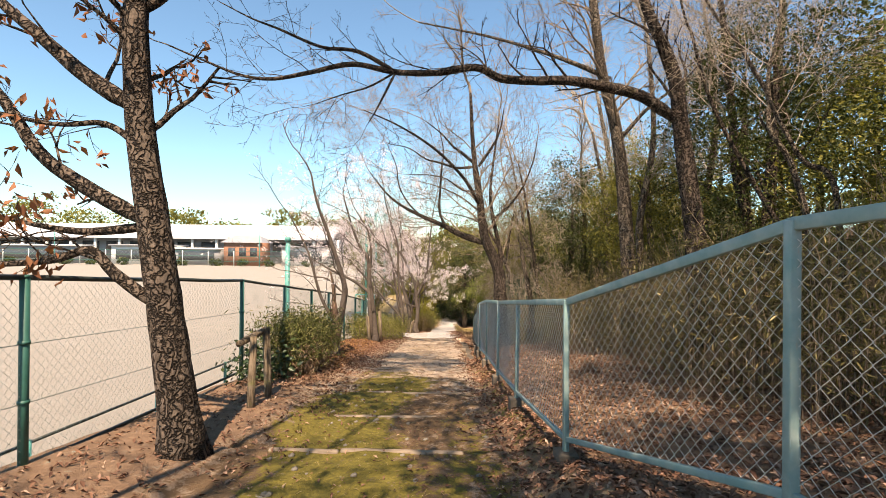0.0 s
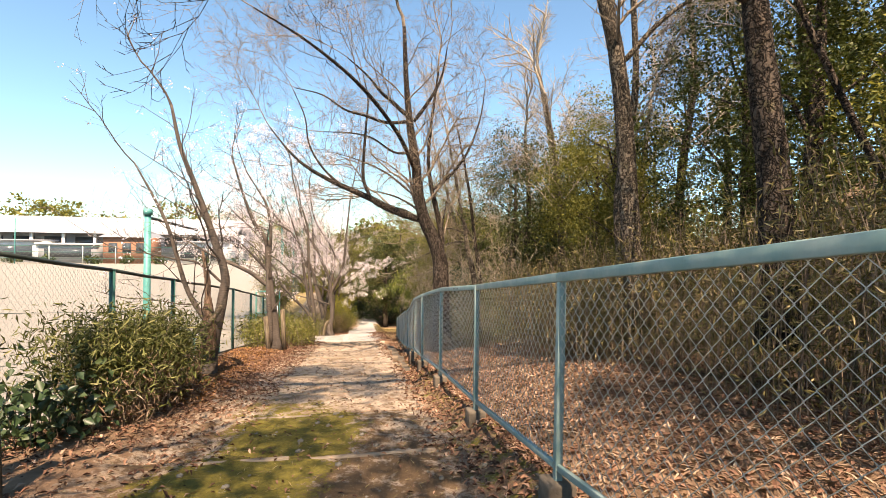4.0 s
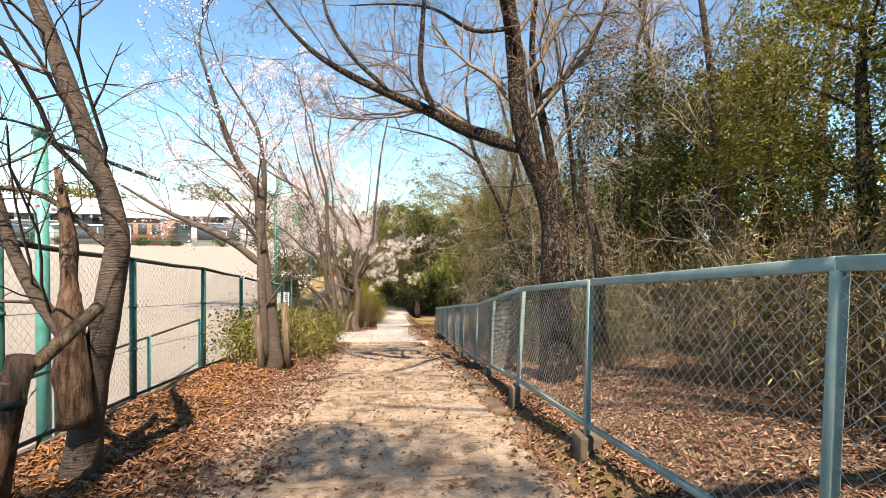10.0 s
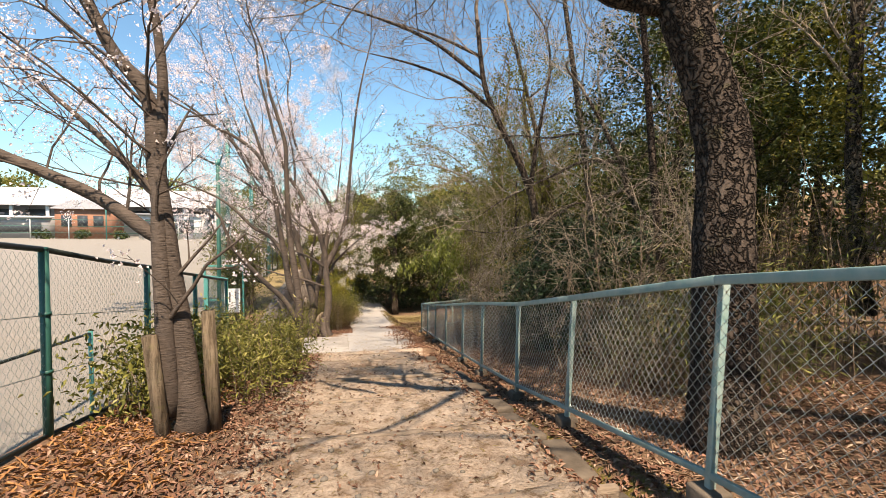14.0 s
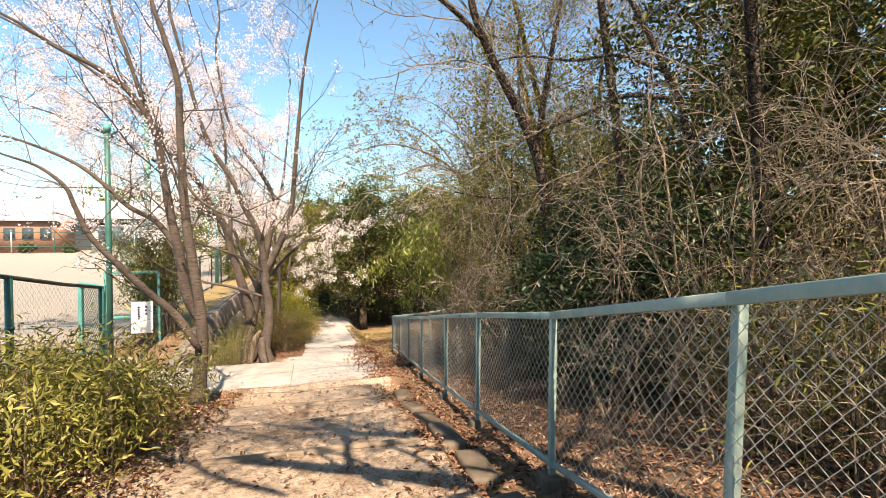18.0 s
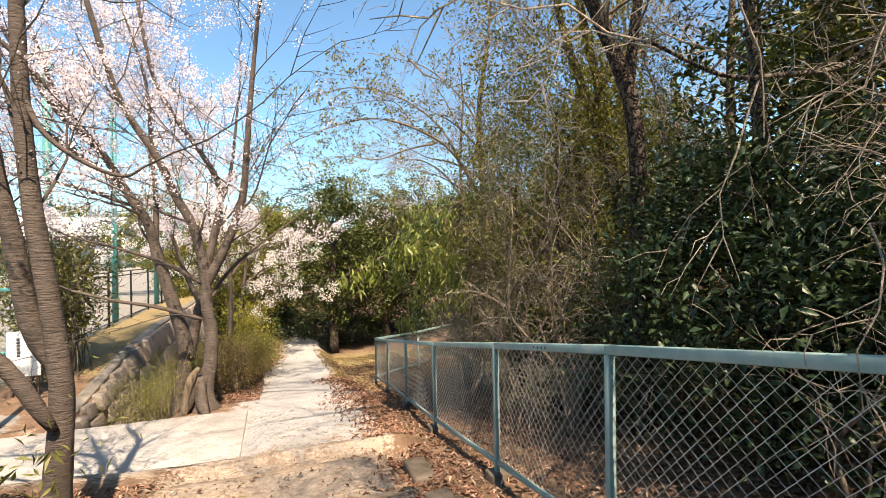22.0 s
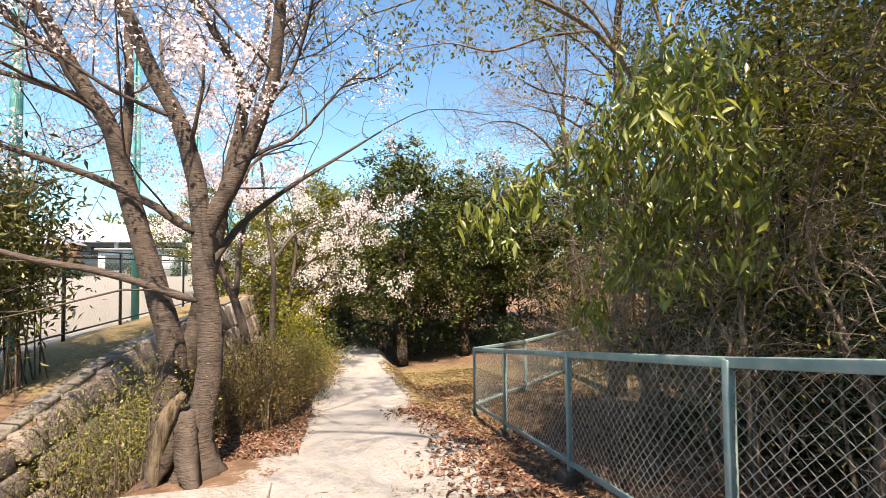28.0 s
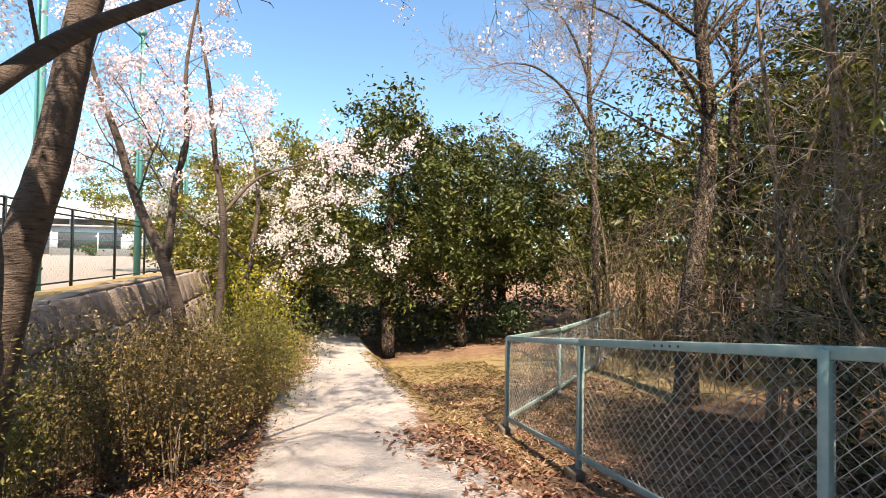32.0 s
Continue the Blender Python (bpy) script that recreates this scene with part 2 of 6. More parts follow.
BLOSSOM_WHITE = foliage("white_petals", (0.8, 0.74, 0.68), (0.9, 0.86, 0.8), (0.92, 0.9, 0.87), 0.5, 0.7, 0.2, (1.0, 0.98, 0.96))
GRASS_DRY = foliage("dry_grass", (0.14, 0.1, 0.05), (0.32, 0.25, 0.13), (0.42, 0.36, 0.19), 0.2, 0.8, 0.2)
WHITE_PAINT = mottled("white_paint", (0.595, 0.595, 0.578), (0.697, 0.697, 0.68), (0.663, 0.663, 0.646), 1, 20, 0.1, 0.004, 0.6)
ROOF_PALE = mottled("pale_roof", (0.425, 0.442, 0.468), (0.51, 0.527, 0.544), (0.476, 0.493, 0.51), 0.3, 6, 0.15, 0.02, 0.6)
ROOF_GREY = mottled("grey_roof", (0.204, 0.211, 0.224), (0.286, 0.292, 0.306), (0.245, 0.252, 0.265), 0.6, 9, 0.2, 0.02, 0.6)
BRICK_RED = mottled("red_brick", (0.24, 0.096, 0.056), (0.336, 0.152, 0.088), (0.288, 0.16, 0.112), 2, 20, 0.3, 0.01)
DARK_GLASS = plain("dark_glass", (0.05, 0.06, 0.07), 0.1)
INK = plain("sign_ink", (0.07, 0.07, 0.08), 0.7)
TAPE = plain("yellow_tape", (0.7, 0.6, 0.05), 0.5)
NET = mottled("net_cord", (0.1, 0.26, 0.22), (0.16, 0.33, 0.29), (0.13, 0.3, 0.26), 3, 20, 0.1, 0.001, 0.8)


def ground_nodes(t, b):
    v = coords(t)
    fine, mid, big, grit = noise_at(t, v, 26, 6, 0.7), noise_at(t, v, 5.5, 5), noise_at(t, v, 1.1, 4), noise_at(t, v, 140, 2)

    def zone(name):
        a = t.nodes.new("ShaderNodeAttribute")
        a.attribute_name = name
        edge = calc(t, "ADD", a.outputs["Fac"], calc(t, "MULTIPLY", calc(t, "SUBTRACT", mixed, 0.5), 3.6))
        return ramp(t, edge, (0.38, (0, 0, 0)), (0.64, (1, 1, 1)))
    mixed = calc(t, "ADD", calc(t, "MULTIPLY", mid, 0.55), calc(t, "MULTIPLY", fine, 0.45))
    soil = mix(t, fine, ramp(t, mid, (0.35, (0.104, 0.0624, 0.04)), (0.65, (0.264, 0.168, 0.108))), (0.216, 0.14, 0.092))
    dirt = mix(t, calc(t, "MULTIPLY", grit, 0.6), ramp(t, fine, (0.34, (0.104, 0.0704, 0.048)), (0.47, (0.312, 0.24, 0.18)), (0.62, (0.48, 0.4, 0.324))), (0.336, 0.264, 0.2))
    dirt = mix(t, ramp(t, big, (0.42, (0, 0, 0)), (0.66, (0.7, 0.7, 0.7))), dirt, mix(t, fine, (0.304, 0.24, 0.184), (0.528, 0.448, 0.364)))
    dirt = mix(t, ramp(t, noise_at(t, v, 2.6, 5), (0.53, (0, 0, 0)), (0.68, (0.75, 0.75, 0.75))), dirt, mix(t, fine, (0.096, 0.06, 0.0384), (0.24, 0.16, 0.108)))
    pale = mix(t, grit, ramp(t, fine, (0.3, (0.3, 0.29, 0.275)), (0.7, (0.44, 0.428, 0.41))), (0.37, 0.358, 0.34))
    pale = mix(t, ramp(t, mid, (0.52, (0, 0, 0)), (0.7, (0.44, 0.44, 0.44))), pale, (0.277, 0.242, 0.203))
    mossy = mix(t, grit, ramp(t, fine, (0.35, (0.08, 0.068, 0.0115)), (0.65, (0.235, 0.19, 0.032))), (0.12, 0.1, 0.032))
    dry = mix(t, grit, ramp(t, fine, (0.35, (0.176, 0.124, 0.056)), (0.65, (0.328, 0.256, 0.132))), (0.24, 0.188, 0.092))
    sand = mix(t, grit, ramp(t, big, (0.3, (0.237, 0.22, 0.193)), (0.7, (0.279, 0.26, 0.23))), (0.259, 0.241, 0.214))
    c = mix(t, zone("path"), soil, dirt)
    # a darker brown laid over the path, strongest uphill
    c = mix(t, zone("deep_brown"), c, mix(t, fine, (0.06, 0.0368, 0.0208), (0.192, 0.124, 0.072)))
    c = mix(t, zone("pale"), c, pale)
    c = mix(t, zone("dry"), c, dry)
    c = mix(t, zone("moss"), c, mossy)
    c = mix(t, zone("field"), c, sand)
    t.links.new(c, b.inputs["Base Color"])
    bump(t, b, calc(t, "ADD", calc(t, "ADD", fine, mid), calc(t, "MULTIPLY", grit, 0.4)), 0.8, 0.05)


GROUND = material("ground", ground_nodes, 0.97, 0.15)


# ---- tools ----
class Geo:
    """Vertices and faces in world metres, gathered for one part."""

    def __init__(self):
        self.v, self.f = [], []

    def tube(self, pts, radii, sides=6, cap=True, wob=0.0, rng=None):
        p = np.asarray(pts, float)
        n = len(p)
        r = np.interp(np.linspace(0, 1, n), np.linspace(0, 1, len(radii)), radii)
        d = np.gradient(p, axis=0)
        d /= np.linalg.norm(d, axis=1)[:, None] + 1e-9
        ref = np.array((1.0, 0, 0)) if abs(d[:, 2]).mean() > 0.6 else np.array((0, 0, 1.0))
        u = np.cross(d, ref)
        u /= np.linalg.norm(u, axis=1)[:, None] + 1e-9
        w = np.cross(d, u)
        a = np.arange(sides) * 2 * math.pi / sides
        rr = np.repeat(r[:, None], sides, 1)
        if wob:
            rr = rr * (1 + wob * (rng.standard_normal((n, sides)) * 0.6 + rng.standard_normal((1, sides)) * 0.8))
        ring = p[:, None, :] + rr[:, :, None] * (np.cos(a)[None, :, None] * u[:, None, :] + np.sin(a)[None, :, None] * w[:, None, :])
        o = len(self.v)
        self.v.extend(map(tuple, ring.reshape(-1, 3)))
        for i in range(n - 1):
            for j in range(sides):
                k = (j + 1) % sides
                self.f.append((o + i * sides + j, o + i * sides + k, o + (i + 1) * sides + k, o + (i + 1) * sides + j))
        if cap:
            self.f.append(tuple(o + j for j in range(sides))[::-1])
            self.f.append(tuple(o + (n - 1) * sides + j for j in range(sides)))

    def box(self, lo, hi, m=None, bevel=0.0):
        bm = bmesh.new()
        bmesh.ops.create_cube(bm, size=1.0)
        c, s = [(a + b) / 2 for a, b in zip(lo, hi)], [b - a for a, b in zip(lo, hi)]
        for v in bm.verts:
            v.co = Vector((v.co.x * s[0], v.co.y * s[1], v.co.z * s[2]))
        if bevel:
            bmesh.ops.bevel(bm, geom=bm.edges[:], offset=bevel, segments=2, affect="EDGES", profile=0.5)
        o = len(self.v)
        for v in bm.verts:
            q = v.co + Vector(c)
            self.v.append(tuple(m @ q if m else q))
        bm.verts.index_update()
        self.f.extend(tuple(o + v.index for v in f.verts) for f in bm.faces)
        bm.free()

    def beam(self, a, b, wide, high, bevel=0.004):
        """A squared bar from a to b."""
        a, b = Vector(a), Vector(b)
        m = Matrix.Translation(a) @ (b - a).to_track_quat("X", "Z").to_matrix().to_4x4()
        self.box((0, -wide / 2, -high / 2), ((b - a).length, wide / 2, high / 2), m, bevel)

    def quad(self, *pts):
        o = len(self.v)
        self.v.extend(tuple(p) for p in pts)
        self.f.append(tuple(range(o, o + len(pts))))

    def mesh(self, name, origin=(0, 0, 0), smooth=True):
        me = bpy.data.meshes.new(name)
        v = np.asarray(self.v, float).reshape(-1, 3) - np.asarray(origin, float)
        me.from_pydata(v.tolist(), [], self.f)
        if smooth:
            me.shade_smooth()
        return me


def thing(name, at, label="", category="", group="", kind=""):
    ob = new(name)
    ob.empty_display_size = 0.2
    ob.location = at
    return tagged(ob, label, category, group, kind)


def part(name, geo, mat, parent, label="", smooth=True):
    base = parent.matrix_basis.translation if parent.parent is None else parent.parent.matrix_basis.translation
    ob = new(name, geo.mesh(name, base, smooth) if isinstance(geo, Geo) else geo)
    ob.data.materials.append(mat)
    ob.parent = parent
    return tagged(ob, label)


def alone(name, geo, mat, at, label, category, group="", kind="", smooth=True):
    ob = new(name, geo.mesh(name, at, smooth) if isinstance(geo, Geo) else geo)
    ob.location = at
    ob.data.materials.append(mat)
    return tagged(ob, label, category, group, kind)


def leaves(name, centres, size, rng, aspect=0.45, droop=0.0, flat=0.0, origin=(0, 0, 0), fold=0.25, vary=0.45):
    """One mesh of folded leaf blades at the centres. droop > 0 lets them hang, flat > 0 lays them down."""
    c = np.asarray(centres, float).reshape(-1, 3) - np.asarray(origin, float)
    n = len(c)
    d = rng.standard_normal((n, 3))
    d[:, 2] = d[:, 2] * (1 - flat) - droop * 1.6
    d /= np.linalg.norm(d, axis=1)[:, None]
    up = rng.standard_normal((n, 3)) * (1 - flat) + np.array((0, 0, 1.0)) * (0.4 + 2 * flat)
    s = np.cross(d, up)
    s /= np.linalg.norm(s, axis=1)[:, None] + 1e-9
    k = np.cross(s, d)
    ln = (size * (1 + vary * (rng.random(n) * 2 - 1)))[:, None]
    wd = ln * aspect * 0.5
    root, tip, mid = c - d * ln / 2, c + d * ln / 2 - k * ln * 0.12, c - d * ln * 0.05
    left, right = mid + s * wd + k * wd * fold * 2, mid - s * wd + k * wd * fold * 2
    v = np.stack((root, left, tip, right), 1).reshape(-1, 3)
    me = bpy.data.meshes.new(name)
    me.vertices.add(4 * n)
    me.vertices.foreach_set("co", v.ravel())
    idx = np.arange(n)[:, None] * 4 + np.array((0, 2, 1, 0, 3, 2))[None]
    me.loops.add(6 * n)
    me.loops.foreach_set("vertex_index", idx.ravel().astype(np.int32))
    me.polygons.add(2 * n)
    me.polygons.foreach_set("loop_start", (np.arange(2 * n) * 3).astype(np.int32))
    me.polygons.foreach_set("loop_total", np.full(2 * n, 3, np.int32))
    me.update(calc_edges=True)
    me.validate()
    return me


def smooth_line(pts, per=4):
    """Catmull-Rom through the points."""
    p = [np.asarray(q, float) for q in pts]
    p = [2 * p[0] - p[1]] + p + [2 * p[-1] - p[-2]]
    out = []
    for i in range(1, len(p) - 2):
        for k in range(per):
            t = k / per
            a, b, c, d = p[i - 1:i + 3]
            out.append(0.5 * (2 * b + (c - a) * t + (2 * a - 5 * b + 4 * c - d) * t * t + (3 * b - a - 3 * c + d) * t ** 3))
    out.append(p[-2])
    return np.array(out)


def twig(geo, rng, start, way, length, radius, depth, style, ends):
    """A branch that wanders, tapers and forks; the points of the finest ones go into ends."""
    n = max(2, int(2 + length * 3.4))
    pts, d = [np.asarray(start, float)], np.asarray(way, float) / (np.linalg.norm(way) + 1e-9)
    for i in range(n):
        d = d + rng.standard_normal(3) * style["wander"] + np.array((0, 0, style["rise"] * (1 if depth > 1 else style.get("tip", 1))))
        d /= np.linalg.norm(d)
        pts.append(pts[-1] + d * length / n)
    geo.tube(pts, (radius, radius * 0.35), 5 if radius > 0.02 else 3, False)
    if depth == 0:
        ends.extend(pts[1:])
        return
    count = max(2, int(length * style["dense"] * (1.6 if depth == 1 else 1.0)))
    for i in range(count):
        f = 0.2 + 0.8 * (i + rng.random()) / count
        k = f * n
        j = min(int(k), n - 1)
        at = pts[j] + (pts[j + 1] - pts[j]) * (k - j)
        axis = pts[j + 1] - pts[j]
        axis = axis / np.linalg.norm(axis)
        side = rng.standard_normal(3)
        side -= axis * side.dot(axis)
        side /= np.linalg.norm(side)
        ang = radians(rng.uniform(28, 62))
        twig(geo, rng, at, axis * math.cos(ang) + side * math.sin(ang), length * rng.uniform(0.35, 0.62) * (1.15 - 0.5 * f),
             max(radius * rng.uniform(0.35, 0.55), style.get("least", 0.003)), depth - 1, style, ends)


BARE = {"wander": 0.14, "rise": 0.025, "dense": 5.6, "least": 0.0038}
SPREAD = {"wander": 0.16, "rise": 0.008, "dense": 5.4, "least": 0.0036}
CHERRY = {"wander": 0.14, "rise": 0.04, "dense": 3.7}


def tree(name, limbs, mat, seed, label, category="tree", style=BARE, twigs=None, sprout=3.0, reach=0.5, depth=2, group="", flare=1.5, trunk_wob=0.04):
    """limbs: (points, first radius, last radius), the trunk first. Branches sprout along each. Returns the thing and the twig ends."""
    rng = np.random.default_rng(seed)
    base = limbs[0][0][0]
    ob = thing(name, base, label, category, group)
    g_twigs, ends = Geo(), []
    for i, (pts, r0, r1) in enumerate(limbs):
        line = smooth_line(pts, 5)
        g = Geo()
        radii = np.linspace(r0, r1, len(line))
        if i == 0:
            h = np.linalg.norm(line - line[0], axis=1)
            radii = radii * (1 + (flare - 1) * np.exp(-h / 0.16))
            line[0, 2] -= 0.12
        else:
            along = np.linalg.norm(line - line[0], axis=1)
            radii = radii * (0.55 + 0.45 * np.clip(along / (3.0 * r0), 0, 1))
        g.tube(line, radii, 20 if r0 > 0.15 else 12 if r0 > 0.06 else 8, True, trunk_wob, rng)
        part("trunk" if i == 0 else "limb", g, mat, ob)
        total = np.linalg.norm(np.diff(line, axis=0), axis=1).sum()
        first = 0.45 if i == 0 else 0.15
        count = int(total * sprout * (1 - first))
        for k in range(count):
            f = first + (1 - first) * (k + rng.random()) / max(count, 1)
            j = min(int(f * (len(line) - 1)), len(line) - 2)
            axis = line[j + 1] - line[j]
            axis /= np.linalg.norm(axis)
            side = rng.standard_normal(3)
            side -= axis * side.dot(axis)
            side /= np.linalg.norm(side)
            side[2] = side[2] * 0.6 + 0.15
            ang = radians(rng.uniform(35, 70))
            r = np.interp(f, (0, 1), (r0, r1))
            twig(g_twigs, rng, line[j], axis * math.cos(ang) + side * math.sin(ang), reach * rng.uniform(0.6, 1.5) * (1.3 - 0.5 * f), max(r * 0.3, 0.006), depth, style, ends)
        twig(g_twigs, rng, line[-1], line[-1] - line[-2], reach * 1.5, r1, depth, style, ends)
    tagged(part("crown", g_twigs, twigs or mat, ob, "fine bare twigs"), kind="stuff")
    return ob, np.array(ends)


def crown_points(rng, centre, radii, clumps, per, clump=0.35, shell=0.66):
    """Leaf places in clumps spread over a lumpy crown."""
    out = []
    for _ in range(clumps):
        d = rng.standard_normal(3)
        d /= np.linalg.norm(d)
        r = shell + (1 - shell) * rng.random() ** 0.6
        r *= 1 + 0.18 * math.sin(5 * d[0] + 3 * d[2]) + 0.1 * rng.standard_normal()
        at = np.asarray(centre) + d * r * np.asarray(radii)
        out.append(at + rng.standard_normal((per, 3)) * clump * np.array((1, 1, 0.6)) * rng.uniform(0.6, 1.3))
    return np.concatenate(out)


def leafy_tree(name, base, height, radii, leaf_mat, seed, label, leaf=0.1, clumps=90, per=70, trunk_r=0.12, mat=None, centre=None, lean=(0, 0), aspect=0.45, clump=0.3, low=0.35, droop=0.15, category="tree", group=""):
    rng = np.random.default_rng(seed)
    b = np.asarray(base, float)
    ob = thing(name, tuple(b), label, category, group)
    c = np.array((b[0] + lean[0], b[1] + lean[1], b[2] + height - radii[2])) if centre is None else np.asarray(centre, float)
    g = Geo()
    line = smooth_line([b - (0, 0, 0.15), b + (c - b) * 0.4 + rng.standard_normal(3) * 0.08, c, c + (0, 0, radii[2] * 0.6)])
    g.tube(line, (trunk_r * 1.3, trunk_r, trunk_r * 0.6, 0.02), 9, True, 0.04, rng)
    part("trunk", g, mat or BARK_DARK, ob)
    for i in range(7):
        f = low + (1 - low) * i / 7
        at = line[int(f * (len(line) - 1))]
        a = i * 2.4 + rng.random()
        g2 = Geo()
        end = at + np.array((math.cos(a) * radii[0] * 0.62, math.sin(a) * radii[1] * 0.62, radii[2] * 0.35))
        g2.tube(smooth_line([at, (at + end) / 2 + rng.standard_normal(3) * 0.12, end]), (trunk_r * 0.3, 0.008), 6, False)
        part("limb", g2, mat or BARK_DARK, ob)
    pts = crown_points(rng, c, radii, clumps, per, clump)
    part("crown", leaves("crown", pts, leaf, rng, aspect, droop, 0.38, tuple(b)), leaf_mat, ob)
    return ob


def lerp(v, *stops):
    return float(np.interp(v, [s[0] for s in stops], [s[1] for s in stops]))


# ---- the lie of the land ----
STEPS = (1.5, 3.0, 4.5, 5.9, 7.4, 8.9, 10.3, 11.8, 13.2, 14.6, 16.0, 17.3, 18.6, 19.8, 21.0, 22.2)
EDGE = ((-40, 2.6), (-12, 1.3), (0, 0.12), (1.5, -0.02), (3.0, -0.2), (4.5, -0.36), (5.9, -0.52), (7.4, -0.68), (8.9, -0.86), (10.3, -1.02), (11.8, -1.18),
        (13.2, -1.34), (14.6, -1.5), (16.0, -1.66), (17.3, -1.82), (18.6, -2.0), (19.8, -2.2), (21.0, -2.42), (22.2, -2.63), (23.4, -2.86), (25.7, -2.98),
        (28.5, -3.38), (34, -3.85), (42, -4.1), (60, -4.2))
FIELD_Z = -2.65
FENCE_R = ((-2.2, 1.78), (-0.2, 1.6), (1.9, 1.405), (3.87, 1.02), (5.98, 0.945), (7.93, 0.94), (9.97, 0.94), (12.0, 0.965), (14.12, 1.05), (16.15, 1.2), (17.78, 1.3), (19.65, 1.38),
           (21.3, 1.47), (23.38, 1.58), (25.28, 1.7), (27.27, 1.83), (28.85, 1.9))
FENCE_L_X = -3.38
WALL_X = -3.1


def slope_z(y):
    return lerp(y, *EDGE)


def step_z(y):
    """The trodden treads: each falls a little, then drops at its timber."""
    if y <= STEPS[0] or y >= 23.4:
        return slope_z(y)
    edges = (*STEPS, 23.4)
    for a, b in zip(edges, edges[1:]):
        if a < y <= b:
            za, zb = slope_z(a), slope_z(b)
            drop = (za - zb) * (0.62 + 0.3 * ease(a, 12, 17))
            f = (y - a) / (b - a)
            return za - drop * min(1, (y - a) / 0.03) - (za - zb - drop) * f
    return slope_z(y)


def fence_z(y):
    """The foot of the low fence."""
    return lerp(y, (-2.2, 0.8), (1.78, 0.58), (3.87, -0.02), (7.93, -0.5), (9.97, -0.7), (14.1, -1.27), (17.7, -1.98), (19.7, -2.28), (23.57, -2.86), (25.6, -3.15), (28.7, -3.6), (36, -4.2), (60, -4.3))


def path_mid(y):
    return lerp(y, (0, -0.75), (20, -0.55), (23, -0.25), (24, -0.1), (27.5, -0.05), (33, 0.5), (38, 0.6), (46, -1.5), (60, -6))


def path_half(y):
    return 0.22 * noise.noise((7.0, y * 0.45, 1.0)) + 0.1 * noise.noise((3.0, y * 1.7, 1.0)) + lerp(y, (0, 1.45), (8, 1.4), (18, 1.22), (22, 1.15), (24, 0.98), (27.5, 0.8), (40, 0.66))


def ease(v, a, b):
    f = min(1, max(0, (v - a) / (b - a)))
    return f * f * (3 - 2 * f)


def land_z(x, y):
    rough = 0.05 * noise.noise((x * 0.9, y * 0.9, 0)) + 0.02 * noise.noise((x * 3.1, y * 3.1, 4))
    zs = slope_z(y)
    z = zs + rough
    off = x - path_mid(y)
    # treads stand proud of the gully beside the fence
    on = 1 - ease(abs(off), path_half(y) - 0.25, path_half(y) + 0.05)
    if x > 0 and y > 11.5:
        on = 1 - ease(x, 0.58 + 0.06 * math.sin(y * 2.1), 0.68 + 0.06 * math.sin(y * 2.1))
    tread = step_z(y) + rough * 0.6 + 0.022 * noise.noise((x * 2.3, y * 2.3, 9.0))
    if x > 0 and y < 23:
        z = zs - (0.13 + 0.12 * ease(y, 11, 14)) * ease(x, 0.5, 0.8) * (1 - ease(x, 1.0, 1.4)) + rough
    z = z * (1 - on) + tread * on
    if y >= 23:
        z = zs + rough * (1 - 0.8 * on)
    if x > 0.6:
        f = ease(x, 0.62 + 0.22 * ease(y, 11, 14), 0.98 + 0.2 * ease(y, 11, 14)) if y < 23 else ease(x, 0.95, 1.5)
        z += (fence_z(y) - 0.15 + rough - z) * f
    # the wood beyond the fence rises gently
    if x > 1.2:
        z += 0.06 * min(x - 1.2, 25) * (1 - ease(y, 16, 26)) + 0.02 * min(x - 1.2, 40)
    # an unseen rise added behind the trees to block low sky light
    z += 0.5 * min(max(x - 9.5, 0), 11) * (1 - ease(y, 30, 40))
    # left verge, bank and playing field
    if x < -1.8:
        z += 0.06 * ease(-x, 1.8, 2.6)
    gate = ease(y, 22.8, 23.4) * (1 - ease(y, 26.1, 26.6))
    if y < 23.2:
        z = z + (FIELD_Z - z) * ease(-x, 3.46, 4.1)
    elif y < 25.2:
        z = -2.985 + (z + 2.985) * (1 - ease(-x, 0.5, 0.95)) + 0.3 * ease(-x, 4.6, 8)
    else:
        top = lerp(y, (25.2, -2.93), (29.5, -2.38), (38, -2.3))
        bed = zs - 0.6 * ease(-x, 1.75, 2.5) * (1 - ease(y, 36, 40))
        z = bed + rough * 0.4 if x < -1.6 else z
        if x < WALL_X:
            z = top + rough * 0.5 + (FIELD_Z - top) * ease(-x, 3.6, 6)
    return z


def axis_steps(stops):
    out = []
    for (a, b, s) in stops:
        out.extend(np.arange(a, b - 1e-6, s))
    out.append(stops[-1][1])
    return out


xs = axis_steps(((-900, -200, 140), (-200, -60, 28), (-60, -12, 6), (-12, -4.4, 0.6), (-4.4, -3.16, 0.13), (-3.16, -3.0, 0.02), (-3.0, 2.4, 0.1), (2.4, 8, 0.4), (8, 24, 2), (24, 100, 12), (100, 900, 160)))
ys = axis_steps(((-900, -100, 160), (-100, -20, 10), (-20, -2, 1), (-2, 32, 0.1), (32, 48, 0.4), (48, 100, 4), (100, 200, 20), (200, 900, 140)))
ys = sorted(set(np.round(ys, 3)) | {round(s + d, 3) for s in STEPS for d in (0.0, 0.03)})
nx, ny = len(xs), len(ys)
gv, zones = [], {k: [] for k in ("path", "pale", "dry", "moss", "field", "deep_brown")}
